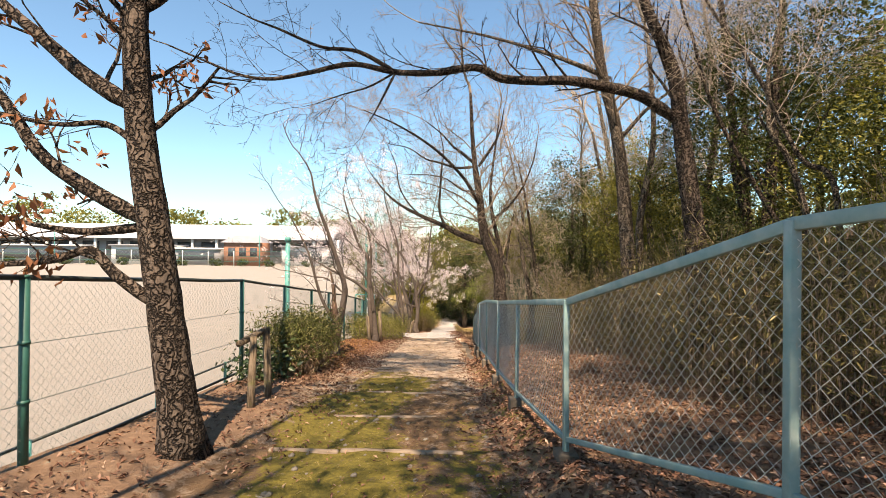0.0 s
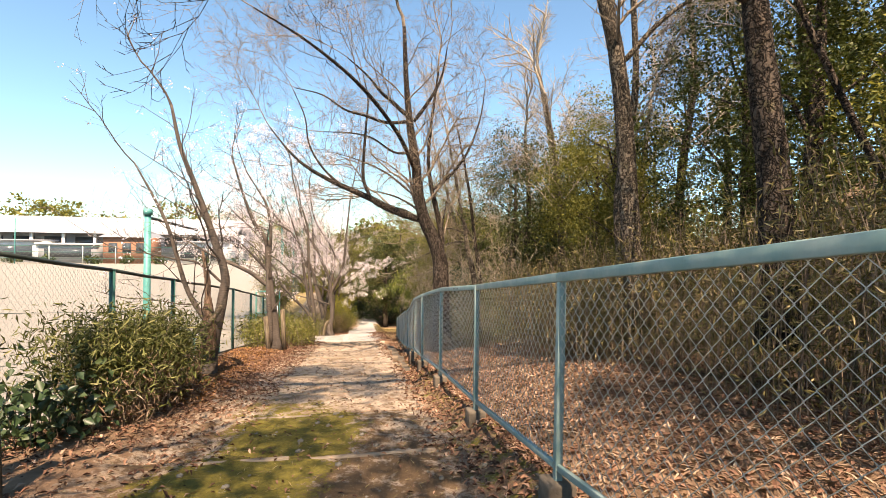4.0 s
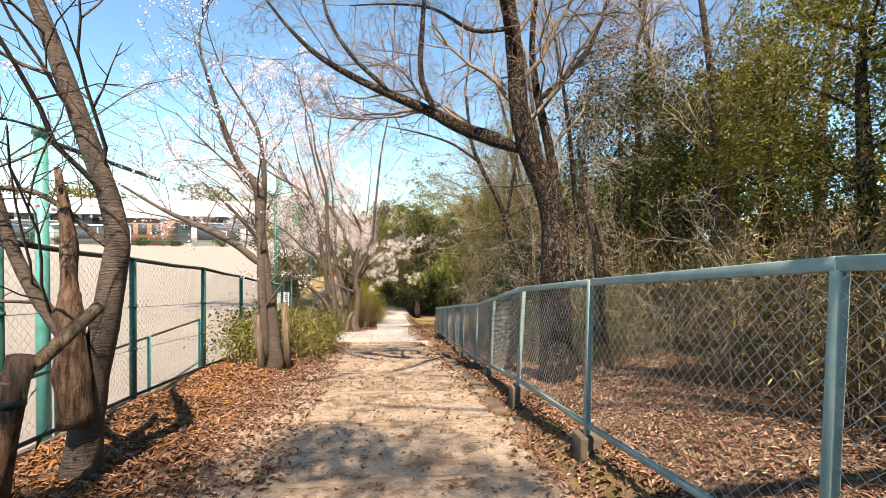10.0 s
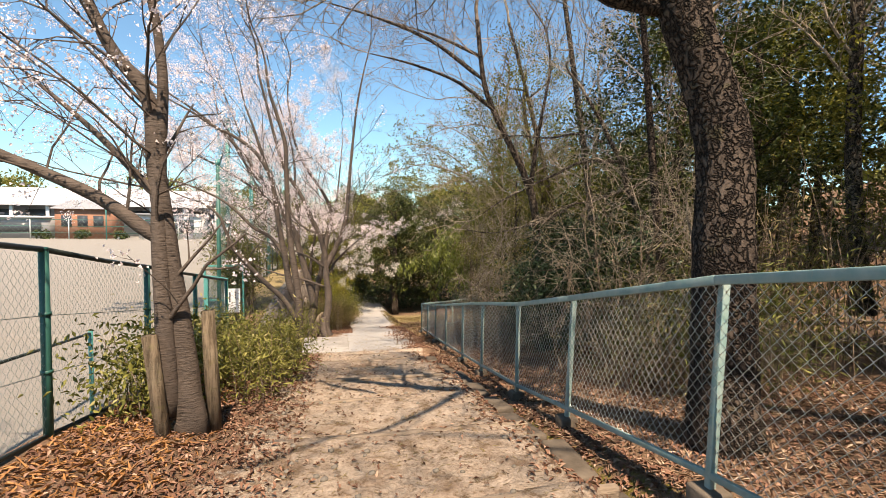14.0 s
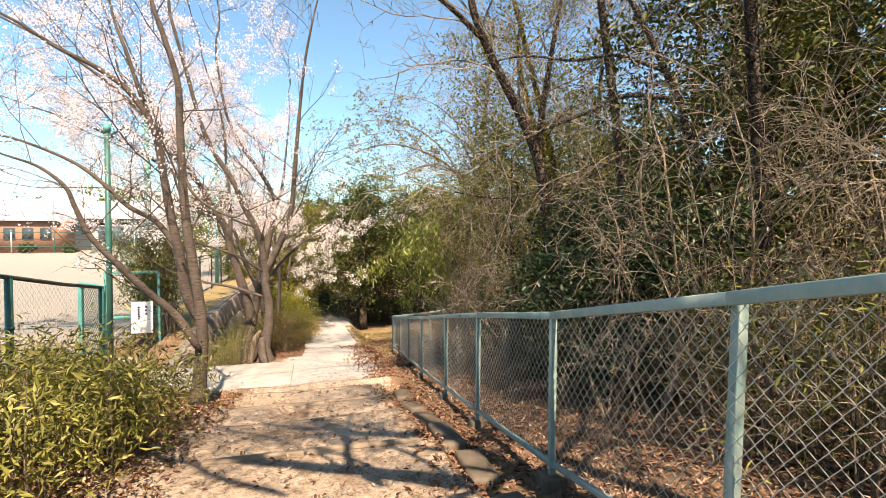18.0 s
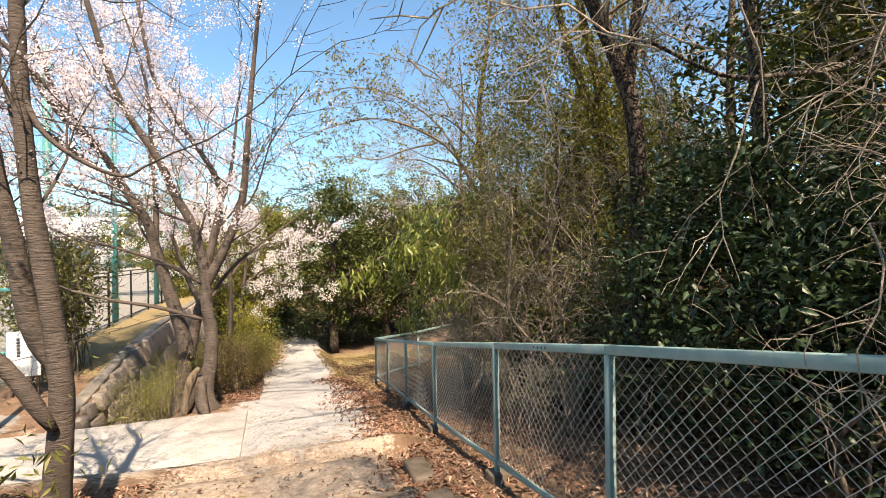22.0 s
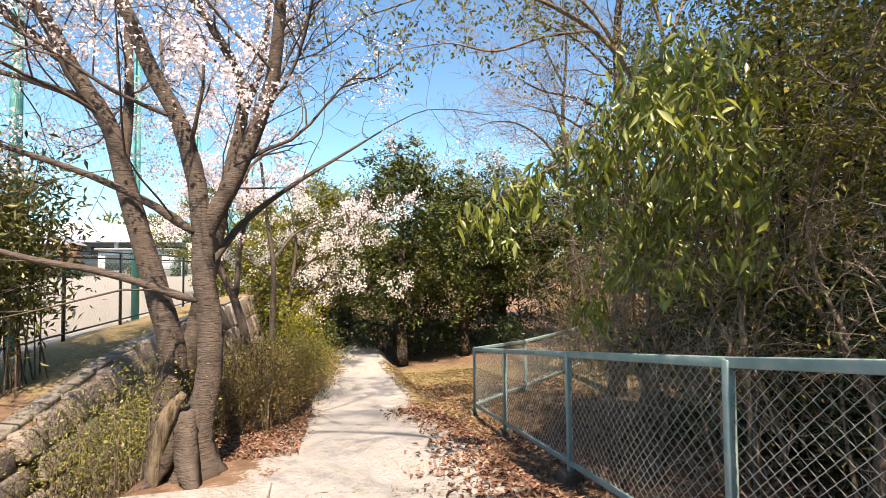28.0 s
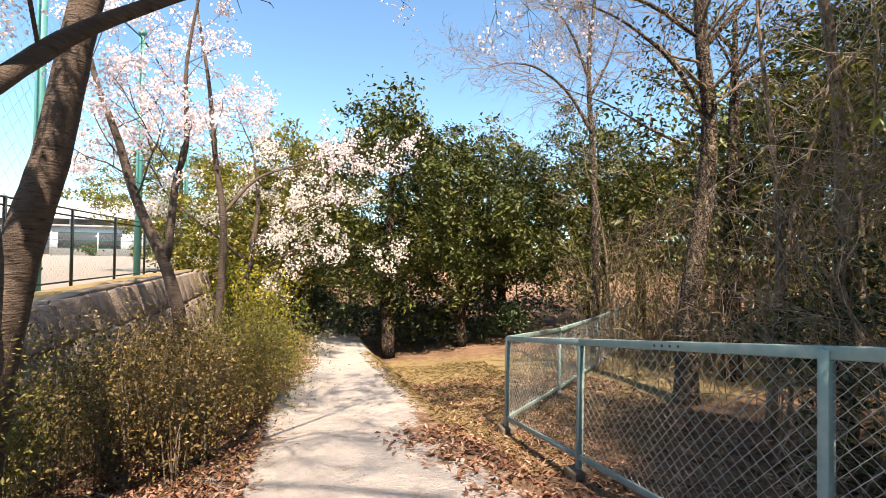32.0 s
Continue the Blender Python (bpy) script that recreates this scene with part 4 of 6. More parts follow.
for i, (pts, r) in enumerate((
        ([(5.94, 7.6, 0.5), (5.56, 7.6, 1.69), (5.24, 7.64, 2.24), (4.8, 7.67, 3.02), (4.54, 7.71, 3.54), (4.33, 7.75, 4.04), (4.21, 7.79, 4.45), (4.07, 7.83, 5.09), (3.95, 7.86, 5.45), (3.85, 7.9, 5.99)], 0.045),
        ([(5.56, 7, 0.5), (5.36, 7, 2.04), (5.19, 7.05, 2.75), (5.15, 7.1, 2.97), (4.89, 7.15, 3.44), (4.9, 7.2, 3.93), (4.69, 7.25, 4.36), (4.51, 7.3, 4.75), (4.27, 7.35, 5.08), (4.02, 7.4, 5.53)], 0.05),
        ([(5.26, 6.2, 0.5), (5.15, 6.2, 2.12), (5.06, 6.26, 2.61), (4.79, 6.31, 2.76), (4.6, 6.37, 3.13), (4.41, 6.43, 3.6), (4.42, 6.49, 4.03), (4.57, 6.54, 4.49), (4.65, 6.6, 5.02)], 0.04),
        ([(6.58, 9.6, 0.5), (6.21, 9.6, 2), (5.9, 9.6, 3.21), (5.82, 9.6, 4.27), (5.7, 9.6, 5.35), (5.58, 9.6, 6.41), (5.41, 9.6, 7.27)], 0.11),
        ([(7.99, 10.4, 0.5), (7.79, 10.4, 1.94), (7.59, 10.4, 3.35), (7.39, 10.4, 4.94), (7.3, 10.4, 5.72), (7.37, 10.4, 6.89), (7.24, 10.4, 7.83)], 0.13), 
        ([(5.4, 12.6, 0.1), (5.2, 12.6, 2.2), (5.5, 12.5, 4.5), (5.3, 12.4, 7)], 0.12),
        ([(7.9, 14, 0), (7.7, 14, 2.5), (7.9, 13.8, 5.4), (7.6, 13.7, 7.8)], 0.13),
        ([(6.3, 17.2, -0.9), (6.0, 17.2, 1.2), (5.8, 17.1, 3.4), (5.3, 17, 5.8)], 0.12), ([(8.9, 22.8, -1.6), (8.5, 22.8, 2.6), (8.0, 22.8, 5.6), (7.4, 22.8, 8.6)], 0.2),
        ([(6.1, 20, -1.8), (5.9, 20, 0.6), (5.95, 20, 2.8), (5.7, 19.8, 5)], 0.14), ([(9.4, 18, -0.6), (9.2, 18, 2.6), (9.5, 18, 6)], 0.14),
        ([(-2.6, -2.5, 0.3), (-2.5, -2.4, 2.6), (-2.2, -2.3, 5.0), (-2.0, -2.0, 7.0)], 0.14), ([(2.6, -1.6, 0.8), (2.4, -1.6, 3.0), (1.6, -1.4, 5.2), (0.6, -1.2, 6.6)], 0.13), ([(4.2, 20.8, -1.8), (3.9, 20.6, 0.6), (3.4, 20.4, 3.0), (2.9, 20.2, 5.2)], 0.085), ([(4.6, 23.2, -2.4), (4.3, 23.1, 0.4), (3.6, 22.9, 2.8), (2.9, 22.8, 5.0)], 0.085), ([(3.9, 18.2, -1.4), (3.5, 18.1, 1.0), (3.2, 18.0, 3.0), (2.8, 17.9, 4.8)], 0.07), ([(10.5, 26, -2), (10.2, 26, 2.5), (10.4, 26, 6.5)], 0.15), ([(7.5, 26.5, -2.4), (7.2, 26.4, 1.0), (7.4, 26.4, 4.4)], 0.12))):
    tree("woodland_tree", [(pts, r, r * 0.4)], BARK_PALE if i % 3 else BARK_OAK, 60 + i, "slender bare woodland tree with grey bark", style=BARE, sprout=3.0, reach=1.7, depth=2, group="bare trees of the wood", twigs=SUNLIT_TWIG)

# the great oak beside the fence
oak, ends = tree("great_oak", [
    ([(1.88, 14.9, -1.5), (1.83, 14.9, -0.6), (1.8, 14.9, 0.09), (1.77, 14.9, 0.74), (1.6, 14.9, 1.27), (1.37, 14.9, 1.75), (1.22, 14.9, 2.33), (1.14, 14.9, 3.07), (1.02, 14.9, 3.81), (0.95, 14.9, 4.33), (0.87, 14.9, 5.2), (0.8, 14.8, 6.4)], 0.235, 0.045),
    ([(1.78, 15.02, 0.7), (1.84, 15.1, 1.3), (1.74, 15.15, 1.9), (1.58, 15.2, 2.6), (1.5, 15.25, 3.3), (1.58, 15.3, 4.3), (1.75, 15.4, 5.6)], 0.09, 0.025),
    ([(1.25, 14.95, 1.75), (0.85, 15.06, 1.91), (0.43, 15.18, 2.07), (0.05, 15.29, 2.28), (-0.45, 15.4, 2.5), (-1, 15.51, 2.75), (-1.56, 15.62, 3.08), (-2.01, 15.74, 3.5), (-2.42, 15.85, 4.01)], 0.115, 0.015),
    ([(0.07, 15.1, 2.25), (-0.12, 15.16, 2.75), (-0.11, 15.22, 3.41), (-0.07, 15.28, 4.08), (-0.03, 15.34, 4.76), (-0.17, 15.4, 5.43)], 0.05, 0.012),
    ([(-0.56, 15, 2.46), (-1.09, 15.12, 2.96), (-1.43, 15.25, 3.55), (-1.55, 15.38, 4.23), (-1.84, 15.5, 4.9)], 0.035, 0.01),
    ([(0.96, 14.9, 4.23), (0.58, 14.78, 4.52), (0.25, 14.65, 4.74), (-0.07, 14.53, 5.06), (-0.53, 14.4, 5.39)], 0.06, 0.012),
    ([(0.97, 14.9, 4.14), (0.41, 15.02, 4.12), (-0.11, 15.14, 4.29), (-0.59, 15.26, 4.44), (-1.14, 15.38, 4.8), (-1.79, 15.5, 4.96)], 0.05, 0.01),
    ([(1.08, 14.9, 4.15), (1.39, 14.8, 4.59), (1.62, 14.7, 4.98), (1.74, 14.6, 5.35), (1.81, 14.5, 5.87)], 0.05, 0.012),
    ([(1.11, 14.9, 3.39), (0.62, 15.2, 3.44), (0.09, 15.5, 3.83), (-0.46, 15.8, 4), (-1.16, 16.1, 4.06)], 0.035, 0.01),
    ([(1.59, 15.2, 2.51), (2.16, 15.4, 3.02), (2.62, 15.6, 3.67), (2.98, 15.8, 4.58), (3.16, 16, 5.51)], 0.05, 0.012),
    # made-up forward limb, mostly unseen, whose twigs shade the path
    ([(1.14, 14.85, 2.9), (0.6, 13.9, 3.6), (-0.2, 12.8, 4.2), (-1.1, 11.9, 4.6), (-1.9, 11.2, 4.8)], 0.06, 0.012)],
    BARK_OAK, 41, "great old oak with deeply furrowed bark leaning over the fence", style=SPREAD, sprout=2.0, reach=1.7, depth=3, twigs=BARK_TWIG, flare=1.35, trunk_wob=0.05)
tree("dead_stub", [([(3.0, 15.9, -1.1), (2.9, 15.8, 0.1), (2.66, 15.8, 1.16), (2.6, 15.8, 1.7)], 0.1, 0.05)], BARK_PALE, 42, "broken dead trunk with peeled pale wood", "tree", sprout=0.5, reach=0.2, depth=0)

# left of the path
t2, ends2 = tree("split_cherry_tree", [
    ([(-2.7, 12.0, -1.2), (-2.64, 12, -0.63), (-2.5, 12, 0.17), (-2.48, 12, 0.61), (-2.73, 12, 1.39), (-2.96, 12, 2.06), (-3.2, 12, 2.7), (-3.35, 12, 3.4)], 0.105, 0.022),
    ([(-2.7, 12.0, -0.3), (-2.85, 12, -0.1), (-3.09, 12, 0.36), (-3.35, 12, 1.27), (-3.57, 12, 1.78), (-3.9, 12, 2.4)], 0.055, 0.015),
    ([(-2.5, 12, 0.4), (-2.9, 12, 0.75), (-3.3, 12, 0.82), (-3.9, 12, 0.95)], 0.025, 0.01)],
    BARK_CHERRY, 51, "split bare cherry tree with a rotten broken stem", style=CHERRY, sprout=4.6, reach=1.0, depth=2)
rng = np.random.default_rng(52)
g = Geo()
g.tube(smooth_line([(-2.66, 11.9, -0.75), (-2.66, 11.88, -0.4), (-2.69, 11.9, -0.02), (-2.71, 11.92, 0.2), (-2.73, 11.95, 0.45), (-2.77, 11.97, 0.7), (-2.83, 12.0, 0.95)], 4), (0.1, 0.095, 0.085, 0.045, 0.05, 0.035, 0.02), 11, True, 0.18, rng)
part("rotten_stem", g, WOOD_ROT, t2, "splintered reddish rotten stem")
prop = thing("prop_stake", (-2.64, 11.2, -1.0), "leaning weathered timber stake tied to a tree", "stake")
g = Geo()
g.tube([(-2.66, 11.15, -1.1), (-2.6, 11.18, -0.55), (-2.53, 11.2, -0.12)], (0.055, 0.06, 0.06), 10, True, 0.05, rng)
part("post", g, WOOD_ROT, prop)
g = Geo()
g.tube([(-2.75, 11.15, -0.32), (-2.55, 11.35, -0.2), (-2.45, 11.75, 0.05)], (0.045, 0.04), 9, True, 0.05, rng)
part("crossbar", g, WOOD_GREY, prop)
g = Geo()
g.tube([(-2.57, 11.19, -0.38), (-2.57, 11.19, -0.34)], (0.066, 0.066), 10)
part("tie", g, BLACK_PAINT, prop)
g = Geo()
g.tube([(-3.36, 11.0, -0.35), (-3.1, 11.1, -0.37), (-2.85, 11.2, -0.36), (-2.6, 11.25, -0.37)], (0.012, 0.012), 5)
alone("yellow_tape", g, TAPE, (-3.36, 11.0, -0.36), "yellow tape tied round a post and stake", "tape")

t3, ends3 = tree("twin_cherry_tree", [
    ([(-2.28, 16.3, -1.66), (-2.34, 16.3, -0.9), (-2.44, 16.3, -0.14), (-2.53, 16.3, 0.65), (-2.58, 16.3, 1.2), (-2.88, 16.3, 1.65), (-3.16, 16.3, 2.4), (-3.4, 16.3, 3.2)], 0.11, 0.02),
    ([(-2.42, 16.22, -1.5), (-2.46, 16.22, -0.7), (-2.5, 16.25, 0.1), (-2.5, 16.3, 0.7), (-2.47, 16.3, 1.4), (-2.57, 16.3, 2.1), (-2.85, 16.3, 2.6)], 0.085, 0.02),
    ([(-2.48, 16.25, 0.0), (-2.95, 16.3, 0.36), (-3.58, 16.3, 0.67), (-4.0, 16.3, 0.87), (-4.7, 16.3, 1.3)], 0.065, 0.015),
    ([(-2.48, 16.25, 0.35), (-3.0, 16.4, 0.9), (-3.7, 16.6, 1.5)], 0.04, 0.01)],
    BARK_CHERRY, 53, "twin-stemmed cherry tree held by old stakes", style=CHERRY, sprout=4.2, reach=1.0, depth=2, twigs=BARK_CHERRY)
for a, b in (((-2.42, 16.1, -1.8), (-2.54, 16.1, -0.75)), ((-2.1, 16.35, -1.75), (-2.15, 16.35, -0.6))):
    g = Geo()
    g.tube([a, tuple((p + q) / 2 for p, q in zip(a, b)), b], (0.058, 0.06, 0.055), 10, True, 0.05, rng)
    alone("tree_stake", g, WOOD_GREY, a, "weathered mossy timber stake beside a cherry tree", "stake", "stakes at the cherry tree")
frame_old = thing("stake_frame", (-2.46, 6.4, -0.5), "old weathered timber stake frame with a crossbar", "stake")
for name, a, b, r in (("post", (-2.46, 6.1, -0.9), (-2.42, 6.1, 0.4), 0.046), ("post", (-2.42, 6.69, -1.0), (-2.48, 6.69, 0.42), 0.048), ("crossbar", (-2.56, 5.98, 0.32), (-2.5, 6.76, 0.38), 0.04)):
    g = Geo()
    g.tube([a, tuple((p + q) / 2 for p, q in zip(a, b)), b], (r, r * 1.08, r), 10, True, 0.05, rng)
    part(name, g, WOOD_GREY, frame_old)

t4, ends4 = tree("spreading_cherry_tree", [
    ([(-1.85, 21.4, -2.42), (-1.81, 21.4, -1.97), (-1.79, 21.4, -1.51), (-1.84, 21.4, -0.99), (-1.92, 21.4, -0.41), (-1.97, 21.4, 0.04), (-2, 21.4, 0.56), (-2.02, 21.4, 1.19), (-2.04, 21.4, 1.7), (-2.19, 21.4, 2.25), (-2.32, 21.4, 2.67), (-2.38, 21.4, 3.15)], 0.085, 0.02),
    ([(-1.83, 21.45, -1.39), (-1.97, 21.43, -1.02), (-2.04, 21.41, -0.53), (-2.13, 21.39, -0.02), (-2.2, 21.37, 0.48), (-2.3, 21.35, 1.06), (-2.56, 21.33, 1.5), (-2.9, 21.31, 1.76), (-3.29, 21.29, 1.95), (-3.61, 21.27, 2.16), (-3.97, 21.25, 2.35)], 0.07, 0.012),
    ([(-1.8, 21.3, -1.74), (-2.05, 21.26, -1.28), (-2.4, 21.23, -0.92), (-2.7, 21.19, -0.57), (-2.93, 21.15, -0.27), (-3.06, 21.11, 0.07), (-3.14, 21.07, 0.3), (-3.38, 21.04, 0.51), (-3.67, 21, 0.62)], 0.055, 0.012),
    ([(-2.03, 21.4, -0.47), (-2.31, 21.43, -0.09), (-2.63, 21.47, 0.1), (-2.94, 21.5, 0.41), (-3.26, 21.53, 0.65), (-3.79, 21.57, 0.88), (-4.2, 21.6, 0.98)], 0.04, 0.01),
    ([(-2.32, 21.4, 1.08), (-2.48, 21.45, 1.55), (-2.64, 21.5, 2.05), (-2.78, 21.55, 2.43), (-2.89, 21.6, 2.94)], 0.035, 0.01),
    ([(-2, 21.4, 0.56), (-1.86, 21.35, 0.27), (-1.62, 21.3, 0.07), (-1.37, 21.25, -0.03), (-1.22, 21.2, 0.04)], 0.022, 0.008)],
    BARK_CHERRY, 54, "spreading bare cherry tree with budding twigs beside the steps", style=CHERRY, sprout=3, reach=1.1, depth=2, twigs=BARK_CHERRY)
ta, endsa = tree("old_cherry_tree", [
    ([(-1.46, 25.68, -3.0), (-1.43, 25.68, -2.62), (-1.36, 25.68, -2.28), (-1.34, 25.68, -1.81), (-1.4, 25.68, -1.35), (-1.41, 25.68, -1.03), (-1.47, 25.68, -0.53), (-1.6, 25.68, -0.07), (-1.8, 25.68, 0.32), (-2.06, 25.68, 0.94), (-2.44, 25.68, 1.57), (-2.68, 25.68, 2.21), (-2.89, 25.58, 3.1), (-3.14, 25.38, 4.2)], 0.112, 0.03),
    ([(-1.39, 25.68, -1.1), (-1.32, 25.68, -0.88), (-1.18, 25.68, -0.59), (-0.99, 25.68, -0.11), (-0.85, 25.68, 0.38), (-0.79, 25.68, 1.05), (-0.73, 25.68, 1.8), (-0.66, 25.68, 2.55), (-0.54, 25.58, 3.6), (-0.34, 25.48, 4.6)], 0.085, 0.02),
    ([(-1.44, 25.63, -1.58), (-2.05, 25.58, -1.35), (-2.53, 25.48, -1.23), (-3.04, 25.38, -1.05)], 0.034, 0.015),
    ([(-1.46, 25.63, -1.02), (-1.81, 25.58, -0.77), (-2.3, 25.48, -0.54), (-3.04, 25.38, -0.3)], 0.04, 0.015),
    ([(-1.36, 25.7, -1.3), (-1.14, 25.98, -0.9), (-0.74, 26.28, -0.5), (-0.24, 26.58, -0.1), (0.26, 26.88, 0.3)], 0.035, 0.008)],
    BARK_CHERRY, 55, "old blossoming cherry tree with gnarled forking trunk beside the path", style=CHERRY, sprout=2.2, reach=1.6, depth=3, twigs=BARK_CHERRY, flare=2.4, trunk_wob=0.09)
g = Geo()
g.tube(smooth_line([(-1.72, 25.5, -3.05), (-1.68, 25.48, -2.75), (-1.6, 25.5, -2.45), (-1.5, 25.55, -2.3)], 4), (0.06, 0.05, 0.06, 0.03), 8, True, 0.12, np.random.default_rng(3))
part("dead_root", g, WOOD_GREY, ta, "weathered dead root")
for i, (a, n) in enumerate(((0.2, 0.36), (1.5, 0.3), (2.6, 0.38), (3.7, 0.34), (5.2, 0.42))):
    g = Geo()
    c, w = math.cos(a), math.sin(a)
    g.tube(smooth_line([(-1.5 + c * 0.03, 25.6 + w * 0.03, -2.45), (-1.52 + c * 0.13, 25.6 + w * 0.13, -2.78), (-1.52 + c * n * 0.7, 25.6 + w * n * 0.7, -2.99), (-1.52 + c * n, 25.6 + w * n, -3.1)], 4), (0.07, 0.085, 0.06, 0.03), 9, True, 0.15, np.random.default_rng(30 + i))
    part("root", g, BARK_CHERRY, ta)
tb, endsb = tree("old_cherry_tree", [
    ([(-1.85, 26.2, -3.2), (-1.83, 26.2, -2.64), (-1.77, 26.2, -2.14), (-1.88, 26.2, -1.63), (-2.02, 26.2, -1.12), (-2.16, 26.2, -0.61), (-2.3, 26.2, -0.05), (-2.6, 26.2, 0.47), (-2.91, 26.2, 1.04), (-3.37, 26.2, 1.51), (-3.76, 26.2, 2.1), (-4.2, 26.1, 3.0)], 0.132, 0.025),
    ([(-2.2, 26.2, -0.4), (-2.2, 26.3, 0.3), (-2.3, 26.5, 1.2), (-2.4, 26.6, 2.4), (-2.8, 26.6, 3.8)], 0.05, 0.015),
    ([(-2.6, 26.2, 0.47), (-3.6, 26.4, 1.3), (-4.8, 26.5, 2.0), (-6.2, 26.5, 2.5)], 0.05, 0.012),
    ([(-2.9, 26.2, 1.04), (-3.8, 25.8, 2.3), (-5.0, 25.5, 3.3), (-6.4, 25.3, 4.0)], 0.05, 0.012),
    ([(-3.4, 26.2, 1.55), (-3.9, 26.4, 3.0), (-4.5, 26.5, 4.5)], 0.04, 0.012),
    ([(-2.45, 26.2, 0.2), (-3.4, 26.6, 0.55), (-4.6, 26.8, 0.8), (-5.6, 26.8, 0.8)], 0.035, 0.01)],
    BARK_CHERRY, 56, "leaning blossoming cherry trunk behind the old tree", style=CHERRY, sprout=2.4, reach=1.6, depth=3, twigs=BARK_CHERRY)
tf, endsf = tree("old_cherry_tree", [
    ([(-1.88, 26.7, -3.2), (-1.81, 26.75, -2.4), (-1.69, 26.75, -1.7), (-1.59, 26.75, -1.3), (-1.49, 26.75, -0.7), (-1.39, 26.75, -0.2), (-1.29, 26.75, 0.3), (-1.33, 26.75, 0.75), (-1.63, 26.75, 1.3), (-2.03, 26.75, 1.9), (-2.33, 26.75, 2.6), (-2.53, 26.7, 3.8)], 0.1, 0.025),
    ([(-1.33, 26.75, 0.2), (-1.13, 26.9, 0.9), (-1.03, 27.0, 1.8), (-0.93, 27.1, 2.9)], 0.045, 0.012)],
    BARK_CHERRY, 62, "curving blossoming cherry trunk beside the old tree", style=CHERRY, sprout=2.2, reach=1.6, depth=3, twigs=BARK_CHERRY)
tc, endsc = tree("young_cherry_tree", [
    ([(-2.0, 31.3, -3.3), (-2.0, 31.3, -2.7), (-2.2, 31.3, -1.95), (-2.58, 31.3, -1.03), (-2.8, 31.3, -0.27), (-3.1, 31.3, 0.6), (-3.3, 31.3, 1.6)], 0.1, 0.02),
    ([(-2.18, 31.3, -1.95), (-2.1, 31.3, -0.84), (-1.97, 31.3, -0.2), (-1.99, 31.3, 0.9), (-1.8, 31.3, 2.2)], 0.06, 0.015)],
    BARK_CHERRY, 57, "blossoming cherry tree below the stone wall", style=CHERRY, sprout=3, reach=1, depth=2, twigs=BARK_CHERRY)
td, endsd = tree("young_cherry_tree", [
    ([(-1.58, 31.7, -3.4), (-1.56, 31.7, -2.7), (-1.53, 31.7, -1.36), (-1.67, 31.7, -0.25), (-1.77, 31.7, 0.76), (-1.94, 31.7, 1.8)], 0.07, 0.015),
    ([(-1.55, 31.7, -1.2), (-1.1, 31.9, -0.6), (-0.5, 32.1, -0.3), (0.1, 32.3, -0.1)], 0.03, 0.01)],
    BARK_CHERRY, 58, "slim blossoming cherry tree beside the path", style=CHERRY, sprout=3, reach=0.95, depth=2, twigs=BARK_CHERRY)
te, endse = tree("white_cherry_tree", [
    ([(-1.35, 34.0, -3.6), (-1.4, 34, -2.6), (-1.35, 34, -1.7), (-1.25, 34, -0.8), (-1.35, 34, 0.2)], 0.08, 0.02),
    ([(-1.37, 34, -2.3), (-0.85, 33.6, -1.9), (-0.35, 33.3, -1.6), (0.15, 33.1, -1.6)], 0.035, 0.01),
    ([(-1.35, 34, -1.6), (-0.65, 33.8, -1.0), (-0.05, 33.6, -0.7)], 0.035, 0.01),
    ([(-1.37, 34, -2.0), (-2.15, 33.8, -1.3), (-2.85, 33.6, -0.7)], 0.035, 0.01)],
    BARK_CHERRY, 59, "young cherry tree thick with white blossom", style=CHERRY, sprout=4, reach=0.9, depth=2, twigs=BARK_CHERRY)


def bloom(ob, ends, mat, seed, share, per, size=0.035, spread=0.045, low=-9.0):
    r = np.random.default_rng(seed)
    ends = ends[(ends[:, 2] > low) & ((ends[:, 0] > -3.0) | (ends[:, 2] > low + 0.3))]
    few = np.where((ends[:, 0] > -0.7) & (ends[:, 1] < 28), 0.15, 1.0)
    pick = ends[r.random(len(ends)) < share * few]
    pts = np.repeat(pick, per, 0)
    pts = pts + r.standard_normal(pts.shape) * spread
    part("blossom", leaves("blossom", pts, size, r, 0.85, 0, 0, tuple(ob.location), 0.5), mat, ob, "pale pink blossom")


bloom(t2, ends2[ends2[:, 0] < -2.7], BLOSSOM, 69, 0.2, 4, 0.03, 0.035)
bloom(t3, ends3, BLOSSOM, 70, 0.5, 8, 0.03, 0.045)
bloom(t4, ends4[ends4[:, 0] < -1.6], BLOSSOM, 71, 0.4, 8, 0.028, 0.04)
bloom(ta, endsa[endsa[:, 1] > 24.7], BLOSSOM, 72, 0.45, 24, 0.03, 0.07, -0.6)
bloom(tf, endsf[endsf[:, 1] > 24.7], BLOSSOM, 78, 0.5, 22, 0.03, 0.07, -0.6)
bloom(tb, endsb[endsb[:, 1] > 24.7], BLOSSOM, 73, 0.62, 20, 0.032, 0.07, -0.6)
bloom(tc, endsc, BLOSSOM, 74, 0.85, 15, 0.045, 0.06)
bloom(td, endsd, BLOSSOM, 75, 0.85, 15, 0.045, 0.06)
bloom(te, endse, BLOSSOM_WHITE, 76, 0.85, 16, 0.042, 0.065)

